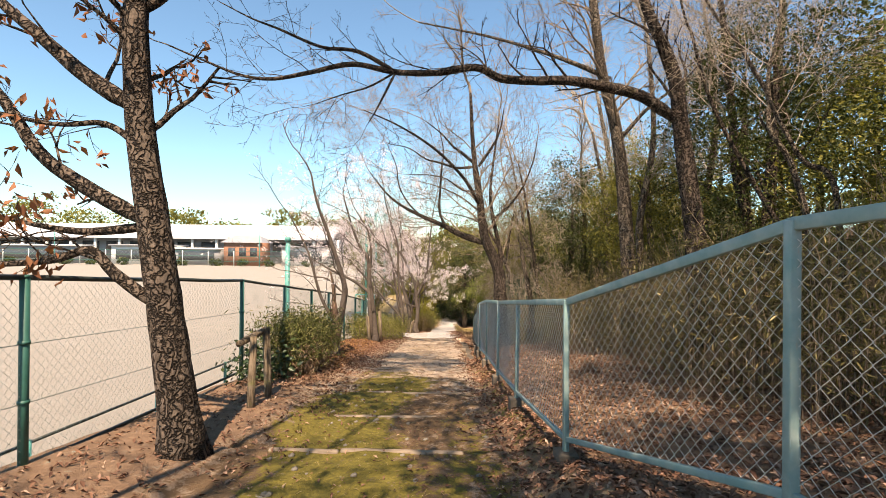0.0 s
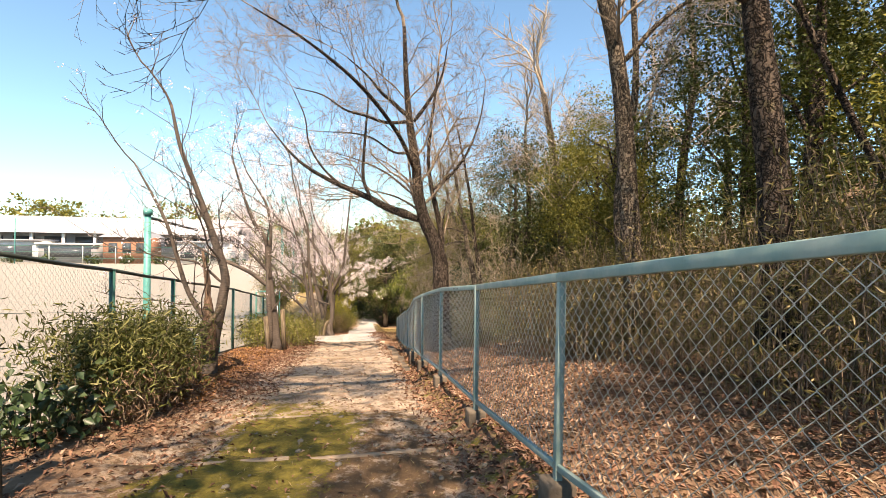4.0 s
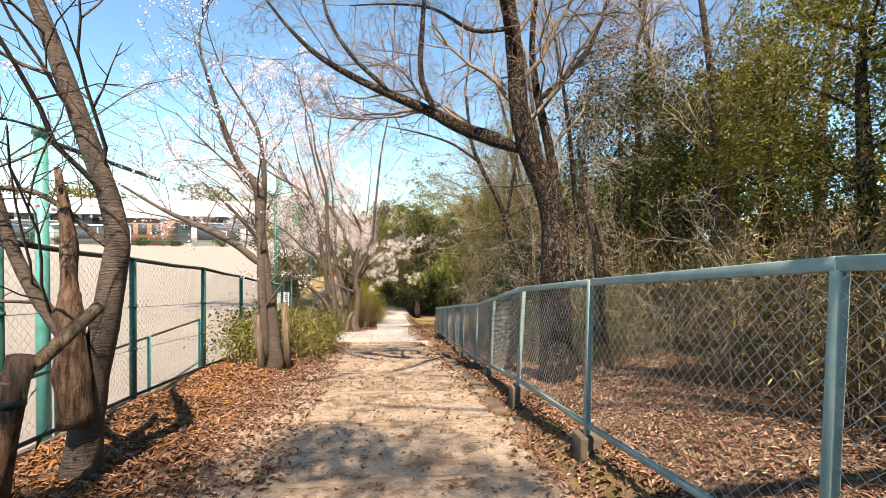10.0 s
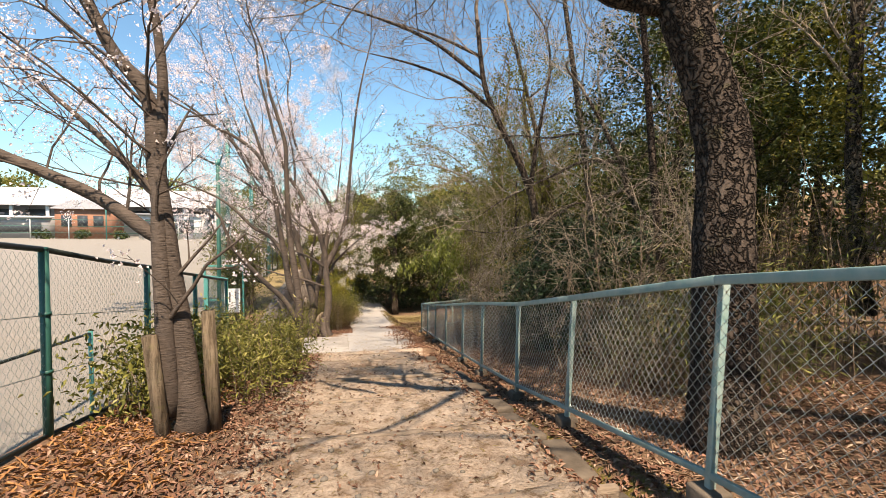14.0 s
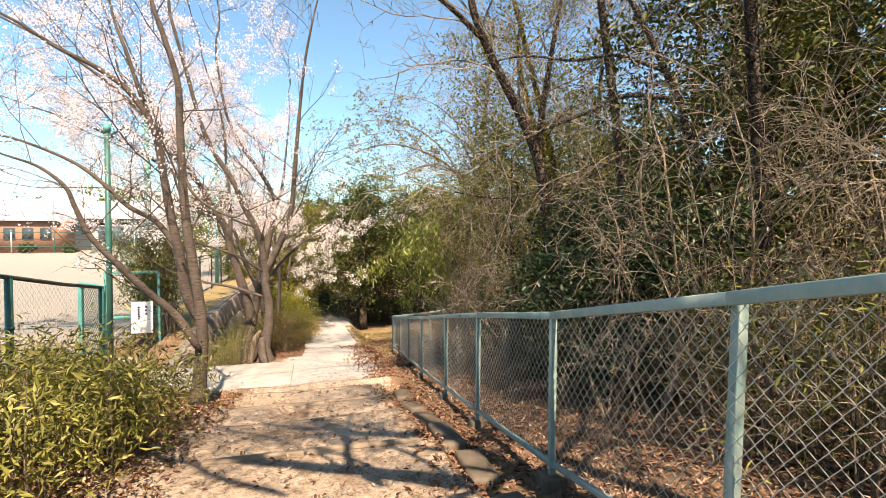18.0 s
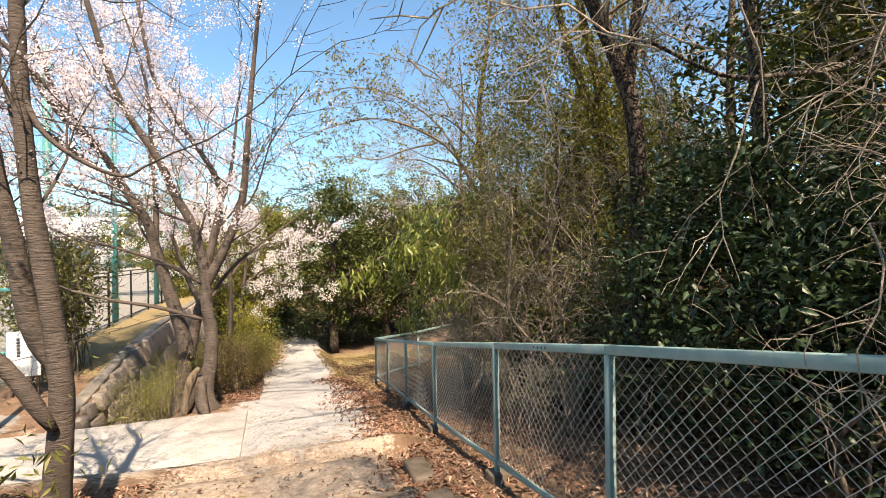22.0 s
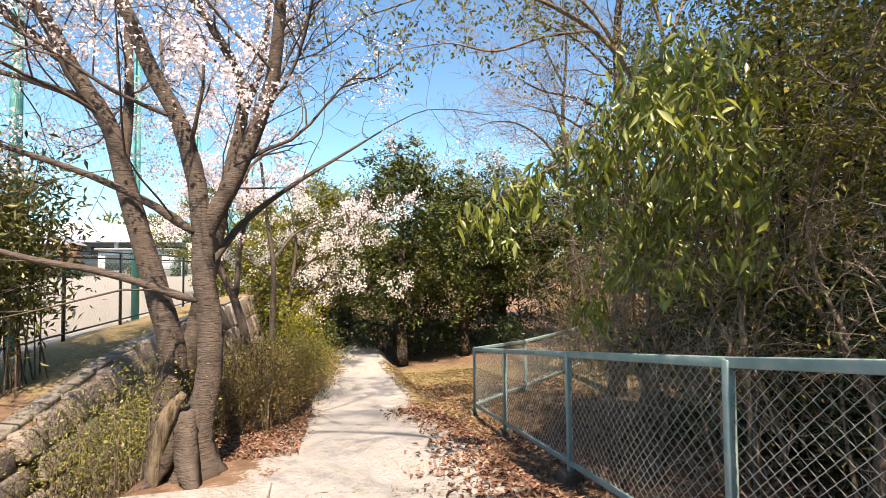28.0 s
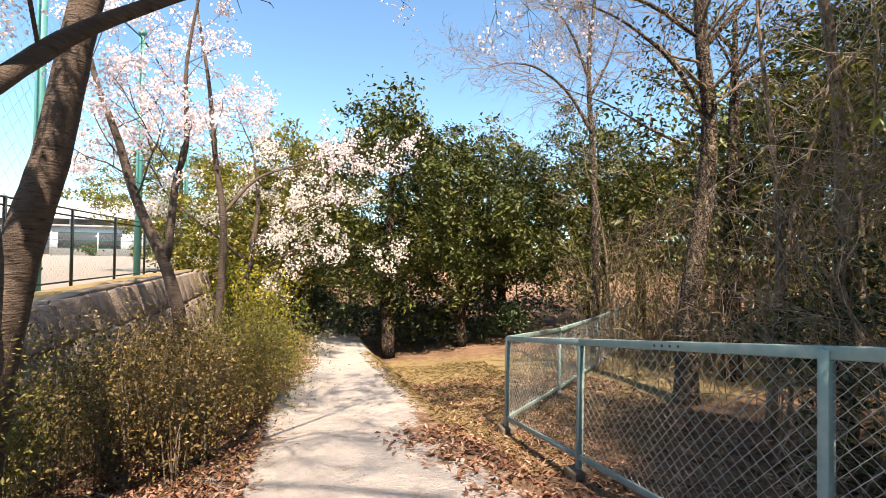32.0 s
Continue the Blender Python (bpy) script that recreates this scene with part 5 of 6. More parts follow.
# ---- the wood on the right ----
tree("leaning_tree", [
    ([(3.4, 21.6, -2.5), (3.2, 21.4, -0.8), (2.9, 21.1, 0.6), (2.6, 21.1, 1.4), (2.15, 21.1, 2.2), (1.8, 21.1, 3.0), (1.6, 21, 4.2)], 0.095, 0.04),
    ([(2.8, 21.1, 0.8), (2.9, 21, 1.9), (3.1, 20.9, 3.2)], 0.06, 0.025),
    ([(2.0, 21.1, 2.5), (1.2, 20.8, 2.9), (0.3, 20.6, 3.1), (-0.5, 20.5, 3.2)], 0.045, 0.01),
    # two high limbs added so that branch shadows reach the lower path
    ([(1.75, 21.1, 3.1), (0.8, 21.5, 3.9), (-0.2, 21.9, 4.4), (-1.2, 22.1, 4.7)], 0.05, 0.012),
    ([(1.7, 21.0, 3.5), (1.0, 22.2, 4.3), (0.2, 23.2, 4.9)], 0.04, 0.012)],
    BARK_DARK, 81, "leaning dark-barked tree with tangled branches", style=SPREAD, sprout=3.2, reach=1.3, depth=3, twigs=BARK_TWIG)
TANGLE = {"wander": 0.26, "rise": -0.07, "dense": 5.2, "least": 0.0034}
tree("tangled_tree", [
    ([(4.55, 19.3, -2), (4.44, 19.3, -0.84), (4.35, 19.3, -0.3), (4.23, 19.3, 0.24), (4.04, 19.3, 0.55), (3.85, 19.3, 0.92), (3.74, 19.3, 1.31), (3.53, 19.3, 1.63), (3.3, 19.3, 2.03), (3.04, 19.3, 2.4)], 0.075, 0.03),
    ([(3.74, 19.3, 1.31), (2.94, 19.18, 1.26), (2.4, 19.06, 1.02), (1.91, 18.94, 0.81), (1.42, 18.82, 0.57), (1.06, 18.7, 0.35)], 0.03, 0.008),
    ([(4.47, 18.9, 1.35), (3.8, 18.82, 0.91), (3.31, 18.74, 0.73), (2.86, 18.66, 0.59), (2.38, 18.58, 0.5), (1.95, 18.5, 0.31)], 0.026, 0.007),
    ([(4.07, 19.2, 0.25), (3.48, 19.05, -0.13), (2.99, 18.9, -0.34), (2.38, 18.75, -0.48), (1.78, 18.6, -0.51)], 0.024, 0.006),
    ([(3.42, 19.2, 1.58), (2.91, 19.3, 1.74), (2.42, 19.4, 1.67), (1.87, 19.5, 1.7), (1.39, 19.6, 1.59)], 0.026, 0.007),
    ([(2.77, 19, 0.6), (2.24, 18.93, 0.29), (1.69, 18.85, 0.15), (1.24, 18.77, 0.07), (0.83, 18.7, 0.11)], 0.018, 0.006),
    ([(3.85, 19.3, 0.92), (4.05, 19.13, 1.4), (4.34, 18.97, 1.75), (4.82, 18.8, 2.06)], 0.03, 0.01)],
    BARK_PALE, 82, "bare tree with pale arching branches tangled above the fence", style=TANGLE, sprout=3.2, reach=0.6, depth=2, twigs=SUNLIT_TWIG)
for i, (x, y, h, dx, leafy) in enumerate((
        (2.7, 16.6, 2.1, 0.0, 0.05), (3.1, 17.4, 2.3, -0.1, 0.05), (2.5, 17.5, 1.5, 0.0, 0.1), (4.4, 18.6, 4.6, -0.4, 0.15),
        (3.1, 13.4, 1.8, 0.1, 0.05), (2.7, 21.9, 2.6, -0.35, 0.15), (2.6, 22.7, 2.9, -0.4, 0.22), (3.1, 22.4, 3.6, -0.5, 0.2), (2.7, 23.6, 3.1, -0.3, 0.22), (3.3, 23.9, 4.1, -0.5, 0.2), (2.8, 24.5, 2.9, -0.2, 0.22), (3.2, 25.2, 3.7, -0.3, 0.18),
        (2.9, 26.0, 2.2, -0.1, 0.12), (3.9, 22.0, 4.9, -0.5, 0.25), (3.8, 25.8, 3.2, -0.2, 0.12), (3.4, 26.9, 2.0, 0.1, 0.08), (4.2, 24.0, 5.0, -0.4, 0.2), (2.7, 18.4, 2.6, -0.1, 0.05), (3.1, 18.8, 3.4, -0.3, 0.1), (2.6, 19.0, 1.9, 0.0, 0.05), (3.3, 18.0, 2.4, -0.2, 0.1), (2.25, 21.7, 2.2, -0.05, 0.12), (2.3, 22.5, 2.6, -0.1, 0.15), (2.35, 23.3, 2.8, -0.1, 0.12), (2.4, 24.2, 2.5, -0.05, 0.15), (2.5, 25.2, 2.3, 0.0, 0.1))):
    z = land_z(x, y)
    k = np.random.default_rng(870 + i).uniform(-0.22, 0.22, 12)
    shrub, tips = tree("twiggy_shrub", [([(x, y, z), (x + k[0] + 0.05, y + k[1], z + h * 0.3), (x + dx * 0.5 + k[2], y + k[3] * 2, z + h * 0.65), (x + dx, y - 0.2, z + h)], 0.019, 0.008), ([(x, y, z), (x + 0.2 + k[4], y + k[5] * 2, z + h * 0.25), (x + 0.4, y + 0.2 + k[6] * 2, z + h * 0.5), (x + 0.5, y + 0.3, z + h * 0.8)], 0.013, 0.006), ([(x, y, z), (x + k[7] * 0.5, y - 0.3 + k[8], z + h * 0.2), (x - 0.05, y - 0.5 + k[9] * 2, z + h * 0.45), (x - 0.2, y - 0.6, z + h * 0.7)], 0.012, 0.005)],
         BARK_TWIG, 90 + i, "dense shrub of fine tangled brown twigs with small olive leaves" if leafy > 0.14 else "dense bare shrub of fine tangled brown twigs", "shrub", style=TANGLE, twigs=SUNLIT_TWIG, sprout=4.4, reach=0.85 if x > 2.5 else 0.55, depth=2, group="shrubs behind the fence", flare=1.1)
    r9 = np.random.default_rng(900 + i)
    pick = tips[r9.random(len(tips)) < leafy]
    pick = np.repeat(pick, 6, 0)
    tagged(part("foliage", leaves("foliage", pick + r9.standard_normal(pick.shape) * 0.06, 0.03, r9, 0.36, 0.4, 0, tuple(shrub.location)), OLIVE, shrub, "small olive leaves"), kind="stuff")
leafy_tree("camellia_bush", (3.3, 20.1, -2.2), 2.5, (1.0, 1.2, 1.2), GLOSSY, 101, "dense dark glossy-leaved evergreen bush behind the fence", 0.075, 170, 110, 0.06, clump=0.22, category="bush")
leafy_tree("camellia_bush", (3.7, 18.9, -1.9), 2.2, (0.8, 0.9, 1.0), GLOSSY, 102, "small dark glossy-leaved evergreen bush behind the fence", 0.09, 60, 60, 0.05, clump=0.2, category="bush")
leafy_tree("evergreen_tree", (6.3, 14.6, -0.7), 5.8, (1.7, 1.9, 2.2), OLIVE, 103, "broad evergreen tree with drooping dark foliage", 0.065, 270, 90, 0.12, clump=0.19)
leafy_tree("evergreen_tree", (4.6, 24.4, -2.6), 5.6, (1.6, 1.9, 2.0), OLIVE, 104, "broad olive-green evergreen tree in the wood", 0.06, 180, 100, 0.12, clump=0.28)
leafy_tree("evergreen_tree", (6.8, 19.6, -1.4), 6.6, (2.1, 2.4, 2.6), EVERGREEN, 105, "tall evergreen tree deep in the wood", 0.09, 160, 70, 0.16, clump=0.32)
leafy_tree("evergreen_tree", (7.2, 11.4, 0.2), 6.9, (1.8, 2.2, 3.0), EVERGREEN, 106, "dark evergreen tree deep in the wood", 0.07, 260, 85, 0.14, clump=0.2)
leafy_tree("evergreen_tree", (6.4, 9.2, 0.4), 6.6, (1.5, 1.6, 2.7), EVERGREEN, 100, "tall dark evergreen tree among bare trunks", 0.07, 240, 85, 0.13, clump=0.2)
leafy_tree("evergreen_tree", (7.6, 6.8, 0.7), 4.4, (1.7, 2.2, 1.9), OLIVE, 107, "dark evergreen tree behind bare trunks", 0.075, 150, 65, 0.14, clump=0.32)
leafy_tree("evergreen_tree", (5.9, 3.0, 0.6), 6.4, (1.9, 1.8, 2.4), EVERGREEN, 112, "dark evergreen tree crowding the start of the path", 0.085, 260, 80, 0.13, clump=0.3)
# unseen crown behind the start, added to dapple the first metres
leafy_tree("evergreen_tree", (2.6, -1.2, 0.8), 6.2, (1.9, 1.5, 1.0), OLIVE, 114, "unseen tall evergreen tree added to shade the start of the path", 0.11, 90, 50, 0.13, clump=0.28, centre=(1.3, -0.6, 6.0))
# crowns added overhead, out of sight, to shade the upper path and wood floor
for i, (base, mid, r) in enumerate((((-2.9, -1.6, 0.4), (-0.4, 1.4, 8.2), (1.6, 1.4, 0.9)), ((4.4, -1.0, 0.9), (3.4, 2.2, 7.6), (2.0, 1.6, 1.0)), ((4.6, -3.2, 1.2), (3.2, -1.2, 7.2), (2.0, 1.5, 1.0)), ((-2.8, 0.6, 0.2), (-0.9, 4.4, 9.6), (1.6, 1.5, 0.9)))):
    leafy_tree("shade_tree", base, mid[2] - base[2] + r[2], r, OLIVE, 170 + i, "tall tree added out of sight so that its high crown dapples the path", 0.11, 85, 50, 0.03, centre=mid, clump=0.26, group="tall trees over the start", low=0.75)
leafy_tree("olive_bush", (3.6, 24.8, -2.9), 4.3, (1.0, 1.3, 1.7), OLIVE, 109, "loose olive-leaved bush rising behind the fence", 0.042, 150, 100, 0.05, clump=0.2, category="bush")
leafy_tree("olive_bush", (3.2, 22.9, -2.6), 4.6, (1.1, 1.2, 1.8), OLIVE, 111, "tall olive-leaved bush tangled with bare twigs", 0.042, 130, 100, 0.05, clump=0.2, category="bush")
# dark bushes added as backing, standing in for deep shade behind the shrubs
for i, (x, y, h) in enumerate(((3.7, 22.2, 2.0), (3.5, 23.6, 1.9), (3.7, 25.0, 2.0), (4.0, 26.4, 1.7))):
    leafy_tree("backing_bush", (x, y, land_z(x, y)), h, (0.75, 0.85, h * 0.48), GLOSSY, 180 + i, "low dark evergreen bush added behind the shrubs to deepen their shade", 0.065, 60, 60, 0.03, clump=0.18, category="bush", group="dark bushes in the wood", low=0.1)
leafy_tree("small_leaved_tree", (4.3, 22.4, -2.2), 6.6, (1.4, 1.7, 2.1), OLIVE, 115, "small-leaved tree with a loose high crown over bare twigs", 0.055, 210, 70, 0.09, centre=(3.6, 23.4, 2.9), clump=0.19, mat=BARK_PALE)
leafy_tree("evergreen_tree", (7.0, 16.9, -0.9), 6.0, (1.5, 1.5, 2.5), OLIVE, 118, "olive-green evergreen tree behind the great oak", 0.07, 230, 80, 0.12, clump=0.2)
leafy_tree("evergreen_tree", (5.4, 19.9, -1.6), 6.8, (1.7, 1.8, 2.9), EVERGREEN, 119, "dark evergreen tree behind the camellia bush", 0.085, 270, 75, 0.12, clump=0.27)
leafy_tree("evergreen_tree", (6.6, 30.2, -3.7), 7.4, (1.8, 1.8, 2.8), EVERGREEN, 116, "dark evergreen tree behind the ivy-clad tree", 0.09, 110, 55, 0.13, clump=0.26)
leafy_tree("evergreen_tree", (8.6, 27.8, -3.0), 7.6, (1.9, 1.9, 2.9), EVERGREEN, 117, "dark evergreen tree beyond the fence corner", 0.1, 230, 60, 0.13, clump=0.28)
over, over_ends = tree("overhanging_tree", [
    ([(4.3, 26.9, -3.5), (4.25, 26.9, -2.2), (4.1, 26.85, -0.8), (3.8, 26.8, 0.5), (3.2, 26.8, 1.5), (2.4, 26.8, 1.95), (1.6, 26.8, 2.1), (0.9, 26.8, 1.95), (0.1, 26.8, 1.6)], 0.06, 0.008),
    ([(2.9, 26.8, 1.7), (2.2, 26.7, 1.5), (1.57, 26.7, 1.26), (1.0, 26.7, 1.3), (0.55, 26.7, 1.2)], 0.022, 0.006),
    ([(3.5, 26.8, 1.1), (3.0, 26.9, 2.0), (2.2, 27.0, 2.6), (1.2, 27.0, 2.75), (0.4, 27.0, 2.5)], 0.03, 0.006),
    ([(3.8, 26.8, 0.5), (3.9, 26.7, 1.6), (3.5, 26.7, 2.5), (2.6, 26.7, 3.2), (1.5, 26.8, 3.4)], 0.03, 0.006),
    ([(3.9, 26.8, 1.4), (4.4, 26.9, 2.4), (4.3, 27.0, 3.4)], 0.03, 0.008),
    ([(2.4, 26.8, 1.95), (1.9, 26.6, 2.4), (1.2, 26.5, 2.3), (0.5, 26.5, 2.1)], 0.015, 0.005)],
    BARK_TWIG, 108, "small-leaved tree reaching out high over the fence", style=SPREAD, sprout=5.5, reach=0.62, depth=2, twigs=BARK_TWIG)
r9 = np.random.default_rng(1080)
pick = over_ends[(over_ends[:, 2] > 0.75) & (r9.random(len(over_ends)) < 0.62)]
pick = np.repeat(pick, 6, 0)
tagged(part("foliage", leaves("foliage", pick + r9.standard_normal(pick.shape) * 0.055, 0.06, r9, 0.42, 0.3, 0.1, tuple(over.location)), OLIVE, over, "small green leaves"), kind="stuff")

# the branch of long fresh leaves over the fence
rng = np.random.default_rng(110)
fresh = thing("long_leaved_shrub", (2.5, 24.1, -2.9), "shrub with drooping long fresh green leaves over the fence", "shrub")
pts_all = []
g = Geo()
crest = np.array((2.4, 24.3, 0.25))
g.tube(smooth_line([(2.5, 24.1, -3.0), (2.45, 24.15, -1.8), (2.4, 24.1, -0.7), crest], 6), (0.03, 0.022, 0.015), 8, False)
part("stem", g, BARK_TWIG, fresh)
for tip in ((0.68, 24.35, -0.95), (0.98, 24.35, -0.8), (1.34, 24.3, -0.89), (1.54, 24.6, -1.55), (1.4, 24, -0.48), (1.36, 24.2, -0.59), (1.4, 23.6, -0.54), (1.75, 23.8, -0.82), (1.65, 23.4, -0.55), (1.85, 24.3, -1.01), (1.92, 23.5, -0.86), (2.13, 23.9, -1.19), (1.75, 24.5, -1.29), (1.47, 23.9, -0.2), (1.52, 23.5, -0.31), (1.92, 24.2, -1.3), (2.1, 24.9, 0.0), (2.5, 24.9, 0.15), (2.9, 25.0, 0.2), (2.4, 25, -0.5), (2.8, 25.1, -0.7), (2.3, 25.2, -1.0), (2.6, 25.3, -1.2), (3.2, 25, -0.4), (1.9, 24.9, -0.3), (2.0, 24.6, -0.1)):
    tip = np.array(tip)
    start = crest + np.array((0, 0, -0.75)) * rng.random() * (tip[2] < 0.1)
    bow = (start + tip) / 2 + np.array((0, 0, 0.16 + 0.1 * rng.random()))
    line = smooth_line([start, bow, tip + np.array((0.04, 0, 0.1)), tip + np.array((-0.03, 0, -0.1))], 6)
    g = Geo()
    g.tube(line, (0.011, 0.003), 6, False)
    part("branch", g, BARK_TWIG, fresh)
    for p in line[7:]:
        for _ in range(2):
            spray = p + rng.standard_normal(3) * np.array((0.06, 0.08, 0.06))
            pts_all.append(spray + rng.standard_normal((6, 3)) * 0.06 - (0, 0, 0.06))
pts_all = np.concatenate(pts_all)
part("foliage", leaves("foliage", pts_all, 0.105, rng, 0.26, 1.1, 0, fresh.location), FRESH, fresh)

# ---- the grove at the end ----
for i, (x, y, h, r, m, lab) in enumerate((
        (1.7, 35.6, 6.3, (1.6, 1.6, 2.5), EVERGREEN, "dense dark evergreen tree closing the path's end"), (3.9, 36.6, 5.4, (1.7, 1.6, 2.3), EVERGREEN, "dense dark evergreen tree at the grove's edge"),
        (-0.6, 37.5, 5.6, (1.6, 1.5, 2.2), OLIVE, "olive-green evergreen tree behind the blossom"), (6.0, 38.5, 6.2, (1.8, 1.8, 2.6), EVERGREEN, "dark evergreen tree behind the far fence"),
        (-2.6, 40.5, 5.2, (1.8, 1.6, 2.2), OLIVE, "olive-green tree at the bend of the path"), (8.4, 37.0, 6.4, (2.0, 1.8, 2.8), EVERGREEN, "dark evergreen tree in the far wood"),
        (3.2, 42, 8.0, (2.6, 2.2, 3.2), OLIVE, "tall olive-green tree behind the grove"), (0.3, 45, 6.6, (2.6, 2, 3.0), EVERGREEN, "dark tree closing the grove"),
        (7.6, 44, 8.6, (2.8, 2.2, 3.4), OLIVE, "tall tree of the far wood"), (11.5, 42, 9.0, (2.8, 2.6, 3.8), EVERGREEN, "tall dark tree of the far wood"), (12.5, 33, 8.4, (2.4, 2.6, 3.6), EVERGREEN, "tall dark tree deep in the wood"),
        (-5.6, 47, 5.6, (2.6, 2, 2.6), OLIVE, "olive-green tree beyond the field corner"))):
    leafy_tree("grove_tree", (x, y, -4.15 if x > -3 else -2.7), h, (r[0] * 1.15, r[1] * 1.1, min(r[2] * 1.12, (h - 1.3) / 2)), m, 120 + i, lab, 0.13, 230, 58, 0.14, clump=0.22, group="evergreen grove", low=0.25)
# filler shrubs added to stop light leaking through under the crowns
for i, (x, y, h, r) in enumerate(((0.2, 37.6, 2.3, 1.2), (2.7, 37.2, 2.0, 1.2), (-1.6, 39.2, 2.2, 1.3), (5.0, 37.6, 2.2, 1.3), (1.3, 40.2, 2.6, 1.6), (3.6, 39.6, 2.4, 1.5), (-3.6, 43.2, 2.4, 1.6), (7.2, 40.0, 2.6, 1.6), (-0.8, 42.4, 2.8, 1.8))):
    h *= 0.5 if y < 39 else 0.8
    leafy_tree("grove_shrub", (x, y, -4.1 if x > -3 else -2.7), h, (r, r, h * 0.5), GLOSSY, 160 + i, "dark shrub added to darken the shaded space under the grove", 0.13, 80, 34, 0.04, clump=0.22, category="bush", group="shrubs under the grove", low=0.1)
tree("big_woodland_tree", [([(4.8, 29.3, -3.9), (4.85, 29.3, -2.4), (5.12, 29.3, -0.7), (5.16, 29.3, 0.4), (5.0, 29.3, 1.5), (4.9, 29.2, 3.2), (5.1, 29, 5)], 0.15, 0.05), ([(5.1, 29.3, 0.3), (4.5, 29.3, 1.0), (3.8, 29.3, 1.4), (3.2, 29.2, 1.5)], 0.04, 0.01), ([(5.0, 29.3, 1.2), (5.7, 29.2, 2.0), (6.5, 29, 2.8)], 0.05, 0.01), ([(4.95, 29.3, 1.4), (4.2, 29.4, 1.8), (3.46, 29.5, 1.95), (2.8, 29.6, 2.3)], 0.035, 0.008), ([(4.95, 29.3, 2.2), (4.2, 29.4, 2.9), (3.3, 29.5, 3.3)], 0.035, 0.008), ([(4.9, 29.3, -0.2), (4.3, 29.5, 0.1), (3.7, 29.6, 0.4), (3.0, 29.7, 0.6)], 0.025, 0.006)],
     BARK_PALE, 141, "tall ivy-clad woodland tree beside the fence corner", style=SPREAD, sprout=4, reach=1.1, depth=2, twigs=BARK_TWIG)
tree("tall_bare_tree", [
    ([(6.55, 34, -4.1), (6.5, 34, -1.5), (6.4, 34, 0.67), (6.24, 34, 2.83), (6.4, 34, 5.0), (6.3, 34, 6.6)], 0.11, 0.02),
    ([(6.35, 34, 1.3), (5.7, 34, 2.2), (4.9, 34, 2.7), (4.2, 34, 2.75), (3.7, 34, 2.6)], 0.045, 0.008),
    ([(6.25, 34, 2.6), (5.8, 34, 3.6), (5.2, 34, 4.3), (4.6, 34, 4.7)], 0.045, 0.008),
    ([(6.3, 34, 2.2), (7.0, 34.2, 3.4), (7.5, 34.3, 4.8)], 0.045, 0.008),
    ([(6.3, 34, 3.9), (5.7, 34, 5.0), (5.1, 34, 5.8)], 0.035, 0.008)],
    BARK_PALE, 142, "tall bare tree with fine spreading twigs behind the fence corner", style=SPREAD, sprout=4.5, reach=1.2, depth=3, twigs=BARK_TWIG)
for i, (x, y) in enumerate(((5.6, 26.4), (6.4, 28.2), (7.0, 31), (6.4, 33.5), (4.0, 27.4), (8.6, 29), (8.6, 33))):
    z = land_z(x, y)
    h = 3.6 + 0.5 * (i % 3)
    tree("woodland_thicket", [([(x, y, z), (x + 0.1, y, z + h * 0.5), (x - 0.2, y, z + h)], 0.05, 0.015), ([(x, y, z + 0.2), (x + 0.5, y + 0.2, z + h * 0.5), (x + 0.8, y, z + h * 0.9)], 0.035, 0.01)], BARK_TWIG, 150 + i, "tangled bare young trees in the wood", "tree", style=SPREAD, sprout=4, reach=1.2, depth=2, group="thicket of young trees", flare=1.1)


# ---- undergrowth ----
def thicket(name, spots, height, leaf, n_leaf, mat, seed, label, category="bush", stem=0.006, aspect=0.2, droop=0.2, spread=0.22, low=0.25, group="", stem_mat=None, kind=""):
    """Upright stems from the spots, with blades in their upper part."""
    r = np.random.default_rng(seed)
    x0, y0 = np.mean([s[0] for s in spots]), np.mean([s[1] for s in spots])
    at = (x0, y0, land_z(x0, y0))
    ob = thing(name, at, label, category, group, kind)
    g, pts = Geo(), []
    for x, y in spots:
        z, h = land_z(x, y), height * r.uniform(0.65, 1.15)
        bend = r.standard_normal(2) * 0.16 * h
        line = [np.array((x, y, z - 0.03)), np.array((x + bend[0] * 0.3, y + bend[1] * 0.3, z + h * 0.55)), np.array((x + bend[0], y + bend[1], z + h))]
        g.tube(line, (stem, stem * 0.5), 3, False)
        f = low + (1 - low) * r.random(n_leaf) ** 0.75
        c = line[0] + (line[2] - line[0]) * f[:, None] + r.standard_normal((n_leaf, 3)) * spread * np.array((1, 1, 0.6))
        pts.append(c)
    tagged(part("stalk", g, stem_mat or BARK_TWIG, ob), kind="stuff")
    tagged(part("foliage", leaves("foliage", np.concatenate(pts), leaf, r, aspect, droop, 0.1, at), mat, ob), kind="stuff")
    return ob


def spots(seed, n, x0, x1, y0, y1):
    r = np.random.default_rng(seed)
    return [(r.uniform(x0, x1), r.uniform(y0, y1)) for _ in range(n)]


thicket("bamboo_bush", spots(1, 80, -3.15, -2.45, 8.5, 10.3), 0.95, 0.085, 210, DARK_BLADE, 201, "dwarf bamboo bush with narrow dark leaves over dry stems", aspect=0.17, droop=0.25, low=0.4)
thicket("dry_bamboo", spots(41, 110, -3.0, -2.4, 8.5, 10.3), 0.6, 0.1, 40, STRAW, 212, "withered brown bamboo stalks at the foot of a bush", aspect=0.1, droop=0.8, low=0.05, spread=0.12)
thicket("ivy_bush", spots(2, 26, -3.2, -2.8, 7.7, 8.6), 0.45, 0.09, 26, GLOSSY, 202, "low dark glossy bush against the fence", aspect=0.6)
